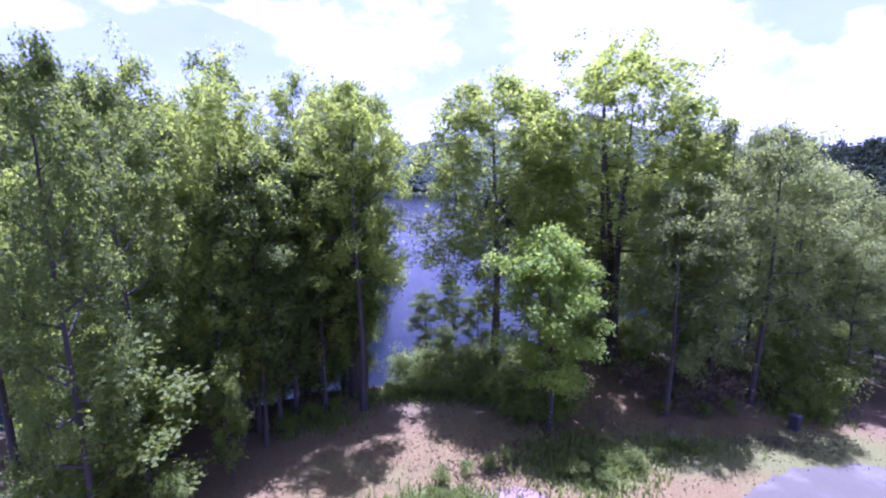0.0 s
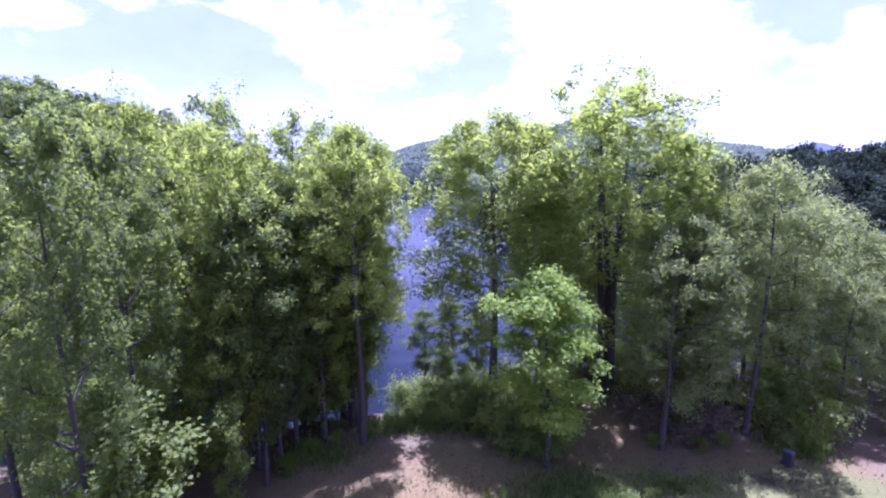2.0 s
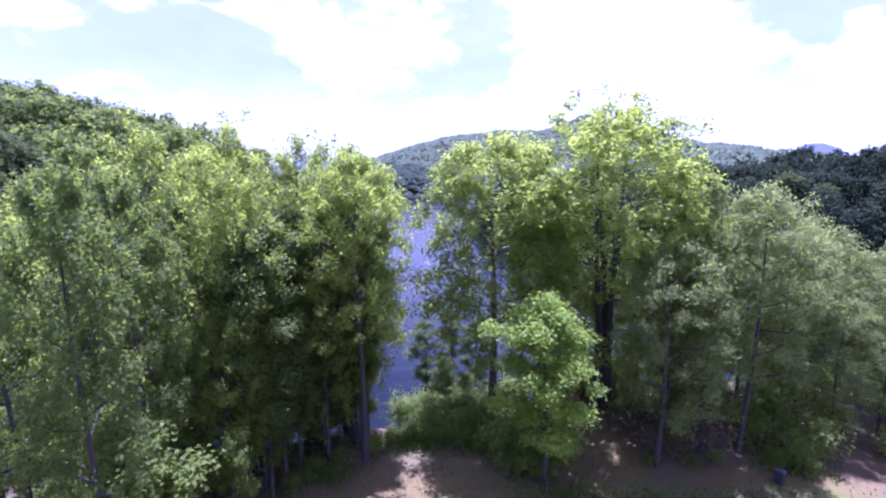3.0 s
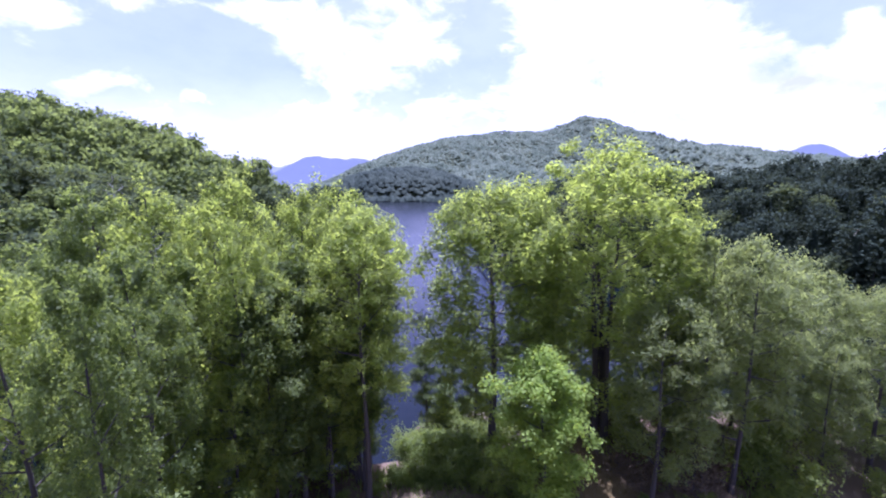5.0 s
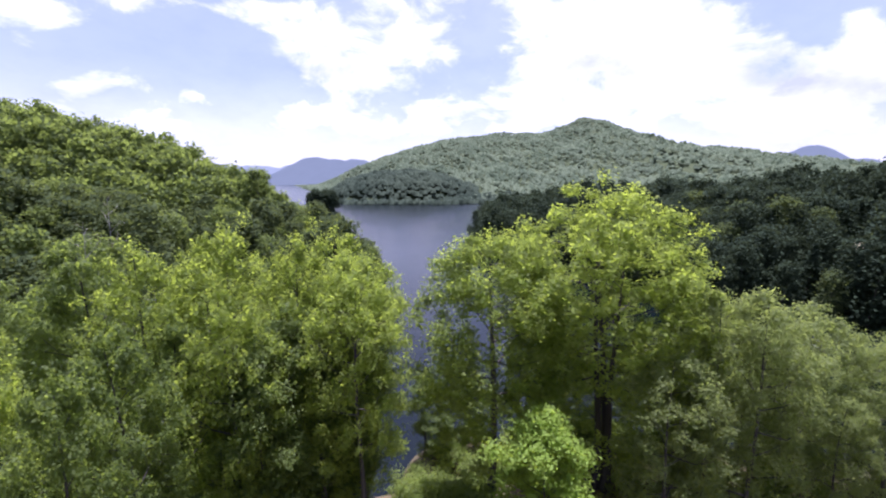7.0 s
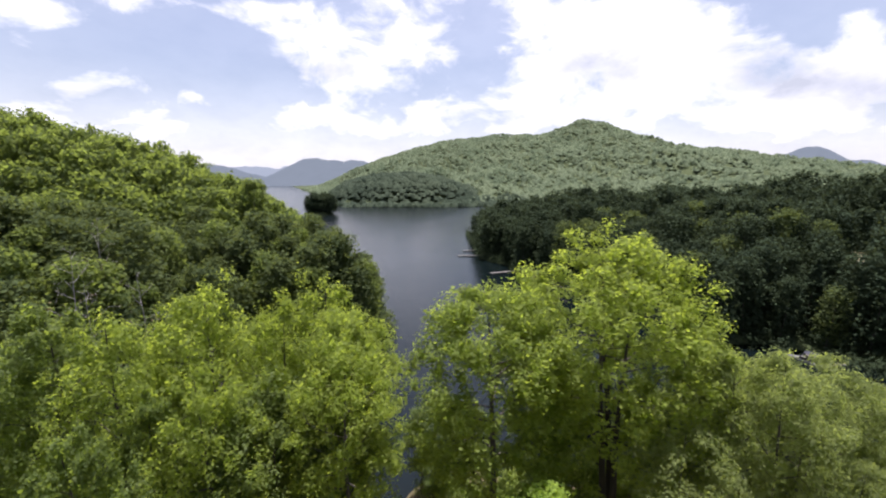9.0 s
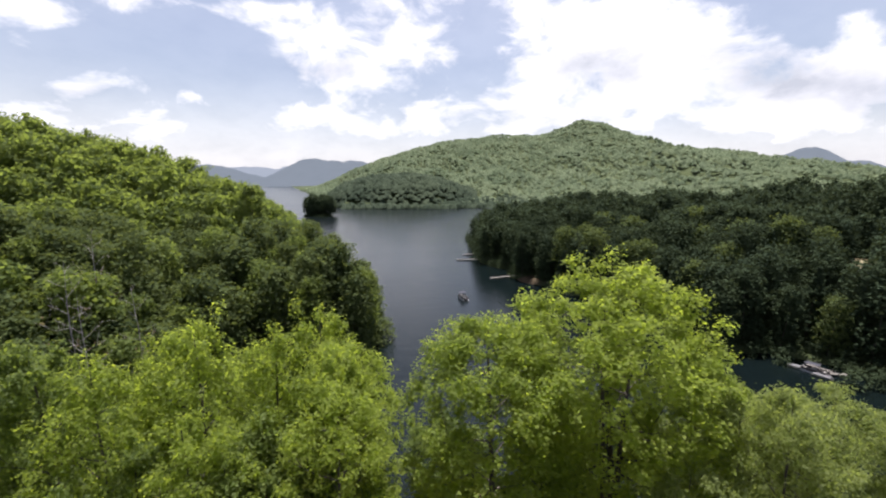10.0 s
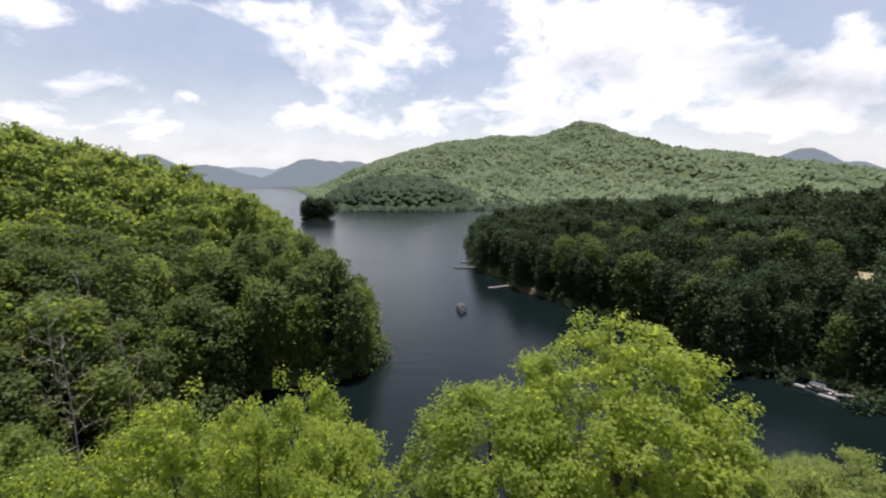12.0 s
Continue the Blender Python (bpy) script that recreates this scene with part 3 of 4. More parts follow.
def broad_tree(name, seed, high, wide, base, limbs, leaf_count, leaf, mat, label, category, clump=1.15, stems=1, lean=(0, 0), slender=1.0, top_heavy=0.5, twigs=3, bark=None, flat=0.72, filled=0, waist=0.55):
    rng = np.random.default_rng(seed)
    trunk, branches, tips, sizes = grow(rng, high, base, wide, limbs, lean, stems, slender, top_heavy, twigs)
    if filled:
        # limbs that reach past the crown's outline are bent back, and its dome is filled with twigs
        core = np.array([tips[:, 0].mean(), tips[:, 1].mean(), high * waist])
        reach = np.array([wide, wide, high * (1 - waist)])

        def drawn_in(v, limit):
            off = (v - core) / reach
            far = np.maximum(np.linalg.norm(off * np.where(off[:, 2:] < 0, np.array([1, 1, 0]), 1), axis=1), 1e-6)[:, None]
            return core + off * reach * np.where(far > limit, limit / far, 1)

        tips = drawn_in(tips, 0.94)
        branches = [(drawn_in(np.asarray(v), 0.88), f) for v, f in branches]
        around, up = rng.uniform(0, 6.283, filled), rng.uniform(-0.8, 1, filled)
        out = np.sqrt(np.clip(1 - np.maximum(up, 0) ** 2.8, 0, 1)) * (1 + 0.3 * np.minimum(up, 0))
        more = np.stack([np.cos(around) * out, np.sin(around) * out, up], -1) * rng.uniform(0.6, 1.0, (filled, 1)) ** 0.7
        more[:, 2] += np.where(up > 0.2, 0.05 * rng.random(filled) ** 2, 0)
        tips, sizes = np.concatenate([tips, core + more * reach]), np.concatenate([sizes, rng.uniform(0.7, 1.0, filled)])
    tree = thing(name, Matrix(), label, category)
    crown = single(leaves(rng, tips, sizes * clump * rng.uniform(0.75, 1.25, len(tips)), leaf_count, leaf, flat))
    part("trunk", mesh_of("trunk", *trunk, bark or BARK, True), None, tree)
    for branch in branches:
        part("limb", mesh_of("limb", *branch, bark or BARK, True), None, tree)
    part("crown", mesh_of("crown", *crown, mat), None, tree)
    TALL[tree.name] = float(np.percentile(crown[0][:, 2], 99.6))
    return tree


def place(tree, x, y, top, turn=0.0, wide=1.0, sink=0.0):
    """The pose that stands a tree on the ground with its top at that height."""
    z = float(height(x, y)) - sink
    k = (top - z) / TALL[tree.name]
    return pose(x, y, z, 0, 0, turn) @ Matrix.Diagonal((k * wide, k * wide, k, 1))


NEAR = "trees of the near wood"
OAK = "tall spreading oak with bright green sunlit crown"
LEAFY = "tall slender hickory tree with dense green foliage"
GREYISH = "grey-green locust tree with fine foliage and thin trunk"
# one of each habit; the copies stand round the clearing
oak_big = broad_tree("oak_tree", 11, 22.6, 5.3, 0.34, 44, 60000, 0.205, LEAF_OAK, "large spreading oak with several stems beside the clearing", "tree", 0.62, stems=3, slender=0.8, top_heavy=-0.2, twigs=6, filled=300, waist=0.56, flat=1.1)
oak_big.matrix_basis = place(oak_big, 12.5, 26.9, 33.6, 20, 1.32)
oak_side = broad_tree("oak_tree", 12, 20, 4.4, 0.4, 26, 42000, 0.2, LEAF_OAK, "slimmer oak beside the large spreading oak", "tree", 0.72, slender=0.8, top_heavy=0.0, twigs=5, filled=170, waist=0.58, flat=1.1)
oak_side.matrix_basis = place(oak_side, 3.9, 24.8, 30.6, 60, 1.2)
hick = [broad_tree("hickory_tree", 21 + k, 19, 3.4, 0.26 - 0.04 * k, 24, (17000, 17000, 17000, 26000)[k], 0.205, (LEAF_OAK, LEAF_OAK, LEAF_OAK, LEAF_HICKORY)[k], LEAFY, "tree", 0.58, slender=0.75, top_heavy=0.05 + 0.1 * k, twigs=5, filled=80, waist=0.56, flat=1.2) for k in range(4)]
hick.append(broad_tree("hickory_tree", 26, 18.6, 3.6, 0.44, 24, 18000, 0.205, LEAF_OAK, "tall hickory with a high crown above a bare trunk", "tree", 0.7, lean=(0.9, 0.0), slender=0.75, top_heavy=0.1, twigs=5, filled=90, waist=0.66))
slim = broad_tree("slim_hickory", 27, 17, 2.1, 0.26, 20, 12000, 0.23, LEAF_HICKORY, "slender hickory with a bare dark trunk at the wood's edge", "tree", 0.9, slender=0.55, top_heavy=0.1, twigs=4)
locust = [broad_tree("locust_tree", 31 + k, 15, 3.4, 0.16, 22, 21000, 0.18, LEAF_LOCUST, GREYISH, "tree", 0.76, slender=0.7, top_heavy=0.1, twigs=5, filled=50, waist=0.6) for k in range(2)]
maple = broad_tree("maple_tree", 41, 10.6, 2.3, 0.22, 20, 22000, 0.21, LEAF_MAPLE, "young maple with bright yellow-green leaves at the clearing's rim", "tree", 0.85, slender=0.8, top_heavy=0.3)
maple.matrix_basis = place(maple, 6.1, 18.6, 21.8, 0)
sapling = broad_tree("maple_sapling", 42, 7, 1.7, 0.15, 14, 8000, 0.18, LEAF_SHRUB, "bright green maple sapling in the understorey", "sapling", 0.7, slender=0.7, top_heavy=0.35)
bush = broad_tree("bush", 51, 3.0, 1.7, 0.05, 16, 2200, 0.22, LEAF_SHRUB, "dense green bush on the wooded bank", "bush", 0.75, stems=2, slender=0.5, top_heavy=0.4, twigs=2)
brush = broad_tree("brush", 52, 2.0, 1.5, 0.05, 16, 600, 0.17, LEAF_DRY, "brown half-dead brush under the locust trees", "bush", 0.7, stems=2, slender=0.5, top_heavy=0.4, twigs=4)
dead = broad_tree("dead_tree", 53, 13, 2.0, 0.25, 16, 60, 0.2, LEAF_DRY, "bare grey dead tree among the green wood", "dead tree", 0.6, slender=0.42, top_heavy=0.4, twigs=4, bark=BARK_PALE)

# x, y, height of the top above the lake, kind, turn, relative width
LEFT_WOOD = [
    (-4.6, 20.8, 29.2, 4, 0, 0.85), (-5.4, 25.0, 29.4, 4, 20, 0.9),
    (-5.6, 22.6, 29.7, 0, 0, 0.77), (-7.3, 27.0, 30.9, 1, 70, 0.84), (-10.3, 17.8, 28.9, 2, 140, 0.80), (-12.4, 14.0, 28.2, 3, 200, 0.67),
    (-15.6, 25.2, 30.0, 0, 220, 0.80), (-12.0, 22.2, 31.6, 1, 300, 0.88), (-9.0, 23.6, 30.6, 2, 20, 0.76), (-11.6, 10.3, 28.2, 3, 80, 0.57),
    (-17.0, 13.0, 27.6, 0, 130, 0.76), (-16.2, 19.4, 30.8, 1, 180, 0.80), (-20.5, 22.0, 30.5, 3, 260, 0.84), (-21.5, 15.5, 28.4, 3, 310, 0.76),
    (-20.0, 29.0, 26.2, 3, 15, 0.76), (-25.5, 26.0, 27.6, 3, 95, 0.88), (-27.0, 19.0, 28.5, 2, 160, 0.92), (-31.0, 29.5, 25.0, 3, 230, 0.84),
    (-14.0, 31.0, 26.5, 0, 290, 0.76), (-33.0, 22.0, 28.6, 1, 10, 1.01), (-26.0, 34.0, 21.5, 2, 50, 0.92),
    (-8.2, 30.5, 22.6, 3, 10, 0.76), (-11.2, 28.6, 24.0, 2, 190, 0.80), (-17.6, 32.6, 22.6, 3, 75, 0.84), (-13.8, 18.6, 27.0, 3, 35, 0.67),
    (-38.0, 31.0, 25.5, 3, 120, 0.84),
    (-6.8, 20.6, 22.6, 0, 60, 1.0), (-8.6, 18.6, 21.8, 3, 150, 0.95), (-10.2, 16.0, 22.0, 1, 240, 0.95), (-7.8, 23.2, 23.2, 2, 330, 1.0), (-10.8, 19.8, 23.4, 0, 110, 1.0), (-5.8, 23.0, 21.6, 3, 200, 0.95),
]
RIGHT_WOOD = [
    (13.4, 20.2, 24.5, 0, 0, 0.95), (15.8, 23.6, 25.0, 1, 210, 0.9), (19.6, 21.6, 27.5, 1, 40, 0.8), (27.2, 26.8, 25.2, 0, 100, 0.95), (24.0, 28.0, 23.8, 1, 160, 0.95),
    (30.5, 23.5, 24.0, 0, 220, 1.0), (33.0, 27.5, 22.8, 1, 280, 1.0), (29.0, 31.0, 21.8, 0, 330, 1.1), (36.5, 24.0, 24.5, 1, 15, 1.1),
    (21.0, 31.0, 22.4, 0, 75, 1.0), (38.0, 31.0, 20.5, 1, 190, 1.1), (32.0, 20.0, 22.5, 1, 240, 0.9), (26.0, 22.5, 20.5, 0, 300, 0.9),
    (17.3, 22.2, 27.5, 1, 130, 0.62), (23.4, 24.0, 25.0, 0, 15, 0.8),
]
MIDDLE_WOOD = [(8.2, 29.5, 26.4, 1, 30, 0.9), (14.2, 31.5, 26.6, 2, 110, 1.0), (17.6, 26.8, 28.2, 2, 200, 0.95), (20.4, 27.2, 25.8, 1, 20, 0.8), (10.0, 33.5, 21.0, 0, 200, 0.9), (18.5, 34.5, 19.6, 3, 20, 1.1), (24.5, 35.0, 18.8, 3, 140, 1.1), (30.5, 34.6, 19.2, 2, 260, 1.1), (13.6, 35.0, 18.6, 3, 310, 1.0)]
SAPLINGS = [(-11.4, 12.4, 18.8, 0, 0, 1.2), (-9.2, 14.6, 17.0, 0, 180, 0.6), (-9.4, 11.0, 14.0, 0, 45, 0.8),
            (-8.6, 25.2, 17.5, 0, 25, 1.1), (-12.0, 24.4, 18.0, 0, 300, 1.1), (-6.6, 27.6, 15.6, 0, 225, 1.0), (-14.6, 14.8, 18.0, 0, 110, 1.1), (7.8, 22.4, 16.0, 0, 210, 0.9),
            (22.5, 23.0, 16.2, 0, 66, 1.0), (17.8, 24.5, 15.8, 0, 120, 1.0), (-13.6, 17.0, 18.5, 0, 20, 1.0)]
DEAD = [(-50.0, 55.0, 23.0, 0, 0, 0.9), (-46.5, 52.0, 19.0, 0, 120, 0.9), (-53.0, 63.0, 26.5, 0, 60, 0.8), (-43.0, 57.0, 19.0, 0, 200, 0.8)]
rows = np.random.default_rng(8)
BUSHES = [(x, y, None, 0, rows.uniform(0, 360), rows.uniform(0.6, 1.1)) for x, y in
          ((-8.0, 23.4), (-10.2, 23.0), (-12.2, 20.2), (-9.2, 26.8), (-7.2, 24.8), (-11.2, 25.4), (0.2, 26.2), (1.6, 25.0), (2.8, 26.4), (-0.4, 27.8), (4.2, 22.6), (2.4, 23.8), (6.6, 23.2), (3.4, 28.2), (-2.6, 29.6), (0.8, 30.4),
           (12.6, 28.6), (15.2, 27.4), (18.6, 27.0), (21.4, 26.2), (24.6, 25.4), (27.6, 24.2), (30.2, 26.8), (33.2, 24.6), (22.0, 20.8), (21.0, 22.4), (23.4, 21.2),
           (13.4, 31.8), (16.4, 32.6), (19.6, 31.6), (23.0, 31.0), (26.6, 30.0), (30.6, 29.0), (34.6, 27.0), (10.2, 31.2), (7.0, 31.4), (36.0, 22.0), (28.8, 20.6),
           (-12.6, 12.2), (-15.6, 16.6), (-16.4, 22.4), (-13.4, 25.6), (-18.4, 16.2), (-15.2, 9.0), (-20.4, 12.6), (-19.0, 25.4), (-23.0, 20.0),
           (9.4, 29.4), (14.0, 25.6), (-2.4, 38.6), (-1.0, 40.4), (0.6, 37.8), (1.8, 39.6), (3.4, 37.2), (4.6, 39.2), (6.2, 37.6), (7.6, 39.6), (-0.2, 42.6), (2.4, 42.2), (5.4, 41.8), (8.6, 42.0), (3.6, 44.6), (0.8, 45.0), (1.8, 35.0), (4.2, 34.4), (-0.8, 35.6), (6.6, 35.2), (25.2, 34.0), (20.6, 34.4), (30.0, 33.4), (34.6, 31.4), (39.0, 27.6), (15.0, 35.4), (15.2, 33.4), (17.6, 34.0), (12.0, 33.0), (16.2, 30.4))]
BRUSH = [(x, y, None, 0, rows.uniform(0, 360), rows.uniform(0.6, 1.0)) for x, y in
         ((13.4, 21.4), (14.8, 20.8), (16.4, 20.8), (14.2, 22.6), (16.4, 22.6), (17.6, 21.6), (12.6, 23.2), (18.6, 22.8))]


def set_out(rows, kinds, group):
    """Stands copies of the kinds at the rows' places."""
    for x, y, top, kind, turn, wide in rows:
        first = kinds[kind]
        high = top if top else float(height(x, y)) + TALL[first.name] * wide
        m = place(first, x, y, high, turn, wide if top else 1.0)
        if first.get("group"):
            copy_thing(first, m @ Matrix.Diagonal((1 / first.scale.x, 1 / first.scale.y, 1 / first.scale.z, 1)))
        else:
            first.matrix_basis = m
            tagged(first, group=group)


set_out(LEFT_WOOD, hick, NEAR)
set_out([(-9.9, 18.4, 26.5, 0, 0, 1.0), (-8.3, 20.0, 27.2, 0, 70, 1.0), (-7.2, 21.6, 26.2, 0, 150, 0.9), (-6.4, 24.0, 26.8, 0, 220, 1.0), (-11.0, 20.6, 26.4, 0, 300, 1.0), (-8.9, 17.2, 24.8, 0, 40, 0.9), (-5.0, 22.0, 25.0, 0, 95, 0.9)],
        [slim], "slender hickories at the wood's edge")
set_out([(-1.8, 42.0, 12.0, 0, 60, 1.5), (1.5, 44.0, 13.2, 0, 150, 1.3), (4.0, 41.6, 12.2, 0, 5, 1.5), (0.2, 39.4, 9.0, 0, 250, 1.6)], [slim], "slender hickories at the wood's edge")
set_out(MIDDLE_WOOD, hick, NEAR)
set_out(RIGHT_WOOD, locust, NEAR)
set_out(SAPLINGS, [sapling], "saplings under the trees")
set_out(DEAD, [dead], "dead trees")
set_out(BUSHES, [bush], "bushes on the bank")
set_out([(x, y, None, 0, 60 * x, w) for x, y, w in ((-2.6, 25.2, 0.85), (-1.0, 25.6, 1.0), (5.4, 19.6, 0.55), (6.3, 19.2, 0.45), (7.2, 19.8, 0.5), (4.4, 20.6, 0.8), (0.6, 25.6, 0.9), (2.2, 25.2, 1.0), (3.6, 24.6, 0.85), (-13.0, 9.0, 0.9), (-11.0, 8.6, 0.7), (-14.5, 11.5, 1.0), (-13.2, 6.6, 0.9), (-2.0, 23.4, 0.4), (-0.8, 23.0, 0.35), (0.4, 22.8, 0.42), (1.6, 22.4, 0.45), (2.8, 21.8, 0.5), (3.8, 20.8, 0.45), (1.0, 24.0, 0.6), (-0.6, 24.4, 0.55), (2.4, 23.2, 0.7), (4.4, 19.4, 0.4), (-3.2, 22.8, 0.35), (-6.2, 20.6, 0.3), (-7.4, 19.6, 0.35), (-8.2, 18.2, 0.35), (6.4, 15.1, 0.3), (7.6, 14.5, 0.25), (9.4, 15.6, 0.3), (1.4, 15.2, 0.22), (2.5, 15.6, 0.25), (0.2, 14.6, 0.25), (10.8, 16.2, 0.22), (-2.6, 22.6, 0.3), (-4.0, 21.4, 0.28), (21.9, 19.6, 0.4), (22.6, 20.4, 0.45), (15.6, 20.2, 0.3), (13.2, 20.4, 0.28), (17.2, 20.4, 0.3), (20.8, 20.2, 0.4), (15.2, 22.0, 0.35), (3.4, 16.1, 0.2))],
        [bush], "bushes on the bank")
set_out(BRUSH, [brush], "brown brush under the locust trees")


# ---- the woods on the hills ----
def ball(steps):
    bm = bmesh.new()
    bmesh.ops.create_icosphere(bm, subdivisions=steps, radius=1.0)
    v, f = np.array([p.co[:] for p in bm.verts]), np.array([[q.index for q in face.verts] for face in bm.faces])
    bm.free()
    return v, f


def far_tree(name, seed, high, wide, base, clumps, count, leaf, mat, label, conifer=False):
    """A whole tree for the hillsides: trunk and a lumpy crown of leaf clumps."""
    rng = np.random.default_rng(seed)
    z = np.sort(rng.random(clumps)) ** 0.8
    az = np.arange(clumps) * 2.4 + rng.uniform(-0.4, 0.4, clumps)
    out = (1 - z) ** 0.9 if conifer else np.sqrt(np.clip(1 - (z * 1.55 - 0.62) ** 2, 0.02, 1))
    centres = np.stack([np.cos(az) * out * wide * rng.uniform(0.35, 0.8, clumps), np.sin(az) * out * wide * rng.uniform(0.35, 0.8, clumps), high * (base + (0.93 - base) * z)], -1)
    size = wide * (rng.uniform(0.24, 0.36, clumps) * (1.25 - 0.95 * z) if conifer else rng.uniform(0.34, 0.50, clumps))
    crown = single(leaves(rng, centres, size, count, leaf, 0.9, 0.45, 0.65))
    t = np.linspace(0, 1, 4)
    wood = tube(np.stack([0.2 * t, 0 * t, -1 + (high * 0.85 + 1) * t], -1), 0.013 * high * (1.05 - t), 6)
    return crown, wood


WOOD_LABEL = "broad-leaved forest tree on the lakeside slope"
DEEP_LABEL = "tree on the far lakeside slope, cloud shade put into its leaf colour"
KINDS = [far_tree("w", 60 + k, 16, 3.9, 0.12, 54, 2500, 0.7, None, "") for k in range(5)]
DEEP_KINDS = [far_tree("d", 70 + k, 16.5, 4.1, 0.10, 54, 2500, 0.72, None, "") for k in range(5)] + [far_tree("c", 80, 19, 4.6, 0.08, 60, 2600, 0.75, None, "", True)]
ROUGH = [far_tree("r", 90 + k, 16, 4.1, 0.12, 36, 560, 1.2, None, "")[0] for k in range(5)]


def off_line(x, y, a, b):
    """How far places lie from the line between two points."""
    ax, ay, dx, dy = a[0], a[1], b[0] - a[0], b[1] - a[1]
    t = np.clip(((x - ax) * dx + (y - ay) * dy) / (dx * dx + dy * dy), 0, 1)
    return np.hypot(x - ax - t * dx, y - ay - t * dy)


def scatter(rng, x0, x1, y0, y1, gap, keep, low=0.4, loose=0.45):
    gx, gy = np.meshgrid(np.arange(x0, x1, gap), np.arange(y0, y1, gap))
    x, y = gx.ravel() + rng.uniform(-loose, loose, gx.size) * gap, gy.ravel() + rng.uniform(-loose, loose, gx.size) * gap
    h = height(x, y)
    ok = (h > low) & keep(x, y, h)
    return x[ok], y[ok], h[ok]


def forest_things(rng, x, y, h, kinds, mats, name, label, group):
    """Single trees, each its own thing, on shared meshes."""
    firsts = []
    for k, (crown, wood) in enumerate(kinds):
        tree = thing(name, Matrix(), label, "tree", group)
        part("trunk", mesh_of("trunk", *wood, BARK, True), None, tree)
        part("crown", mesh_of("crown", *crown, mats[k], True), None, tree)
        firsts.append((tree, [0]))
    for n in range(len(x)):
        tree, used = firsts[rng.integers(0, len(firsts)) if n >= len(firsts) else n]
        s = rng.uniform(0.75, 1.2)
        m = pose(x[n], y[n], h[n] - 0.2, rng.uniform(-4, 4), rng.uniform(-4, 4), rng.uniform(0, 360)) @ Matrix.Diagonal((s * rng.uniform(0.9, 1.15), s * rng.uniform(0.9, 1.15), s, 1))
        if used[0]:
            copy_thing(tree, m)
        else:
            tree.matrix_basis = m
            used[0] = 1


def forest_stuff(rng, name, x, y, h, kinds, mat, label, low=0.8, high=1.2):
    """A wood that nobody could count, in one mesh."""
    pieces = []
    for n in range(len(x)):
        v, f = kinds[rng.integers(0, len(kinds))]
        s, a = rng.uniform(low, high), rng.uniform(0, 6.28)
        c, d = math.cos(a) * s, math.sin(a) * s
        w = np.stack([v[:, 0] * c - v[:, 1] * d + x[n], v[:, 0] * d + v[:, 1] * c + y[n], v[:, 2] * s * rng.uniform(0.85, 1.15) + h[n] - 0.3], -1)
        pieces.append((w, f))
    if pieces:
        tagged(new(name, mesh_of(name, *join(pieces), mat, True)), label, "forest", kind="stuff")


rng = np.random.default_rng(5)
x, y, h = scatter(rng, -200, -12, 46, 330, 4.7, lambda x, y, h: (x > -1.22 * y - 6) & ~((x > -42) & (y < 50)) & ((h > 0.4) | (y < 190)), -0.3)
near_part = np.hypot(x, y) < 165
order = np.argsort(np.hypot(x, y)[near_part])[:148]
pick = np.flatnonzero(near_part)[order]
rest = np.setdiff1d(np.arange(len(x)), pick)
# most trees nearest the cove take the green with shade put in
forest_things(rng, x[pick], y[pick], h[pick], KINDS, [LEAF_WOOD, LEAF_HALF_SHADED, LEAF_HALF_SHADED, LEAF_HALF_SHADED, LEAF_WOOD], "forest_tree", WOOD_LABEL, "trees on the hill across the cove")
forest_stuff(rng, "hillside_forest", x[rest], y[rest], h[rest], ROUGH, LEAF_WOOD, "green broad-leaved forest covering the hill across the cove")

tall = broad_tree("lone_oak", 57, 20, 4.6, 0.35, 18, 5000, 0.65, LEAF_WOOD, "tall lone tree standing above the hill's canopy", "tree", 1.5, slender=0.8, top_heavy=0.0)
set_out([(-58.0, 127.0, 37.8, 0, 0, 0.8), (-128.0, 211.0, 50.4, 0, 90, 1.1), (-70.0, 140.0, 37.0, 0, 200, 0.8)], [tall], "lone trees on the ridge")
x, y, h = scatter(rng, 10, 330, 55, 300, 5.1, lambda x, y, h: (x < 1.22 * y + 12) & (x > 0.02 * y) & (off_line(x, y, (99, 93), (131, 122)) > 4.8) & (np.hypot(x - 79, y - 78) > 6.5) & ((x - 12) * 0.885 + (y - 200) * 0.466 > -16) & ((x - 12) * 0.885 + (y - 200) * 0.466 < 150))
dist = np.hypot(x, y)
pick = np.argsort(dist + 0.6 * np.maximum((x - 12) * 0.885 + (y - 200) * 0.466, 0))[:148]
rest = np.setdiff1d(np.arange(len(x)), pick)
# the leaf colours here carry the cloud shade lying over the hill
forest_things(rng, x[pick], y[pick], h[pick], DEEP_KINDS, [LEAF_SHADED, LEAF_SHADED, LEAF_SHADED, LEAF_HALF_SHADED, LEAF_SHADED, LEAF_SHADED], "forest_tree", DEEP_LABEL, "trees on the dark hill beyond the channel")
forest_stuff(rng, "dark_hill_forest", x[rest], y[rest], h[rest], ROUGH, LEAF_SHADED, "mixed forest on the hill beyond the channel, cloud shade put into its colour")

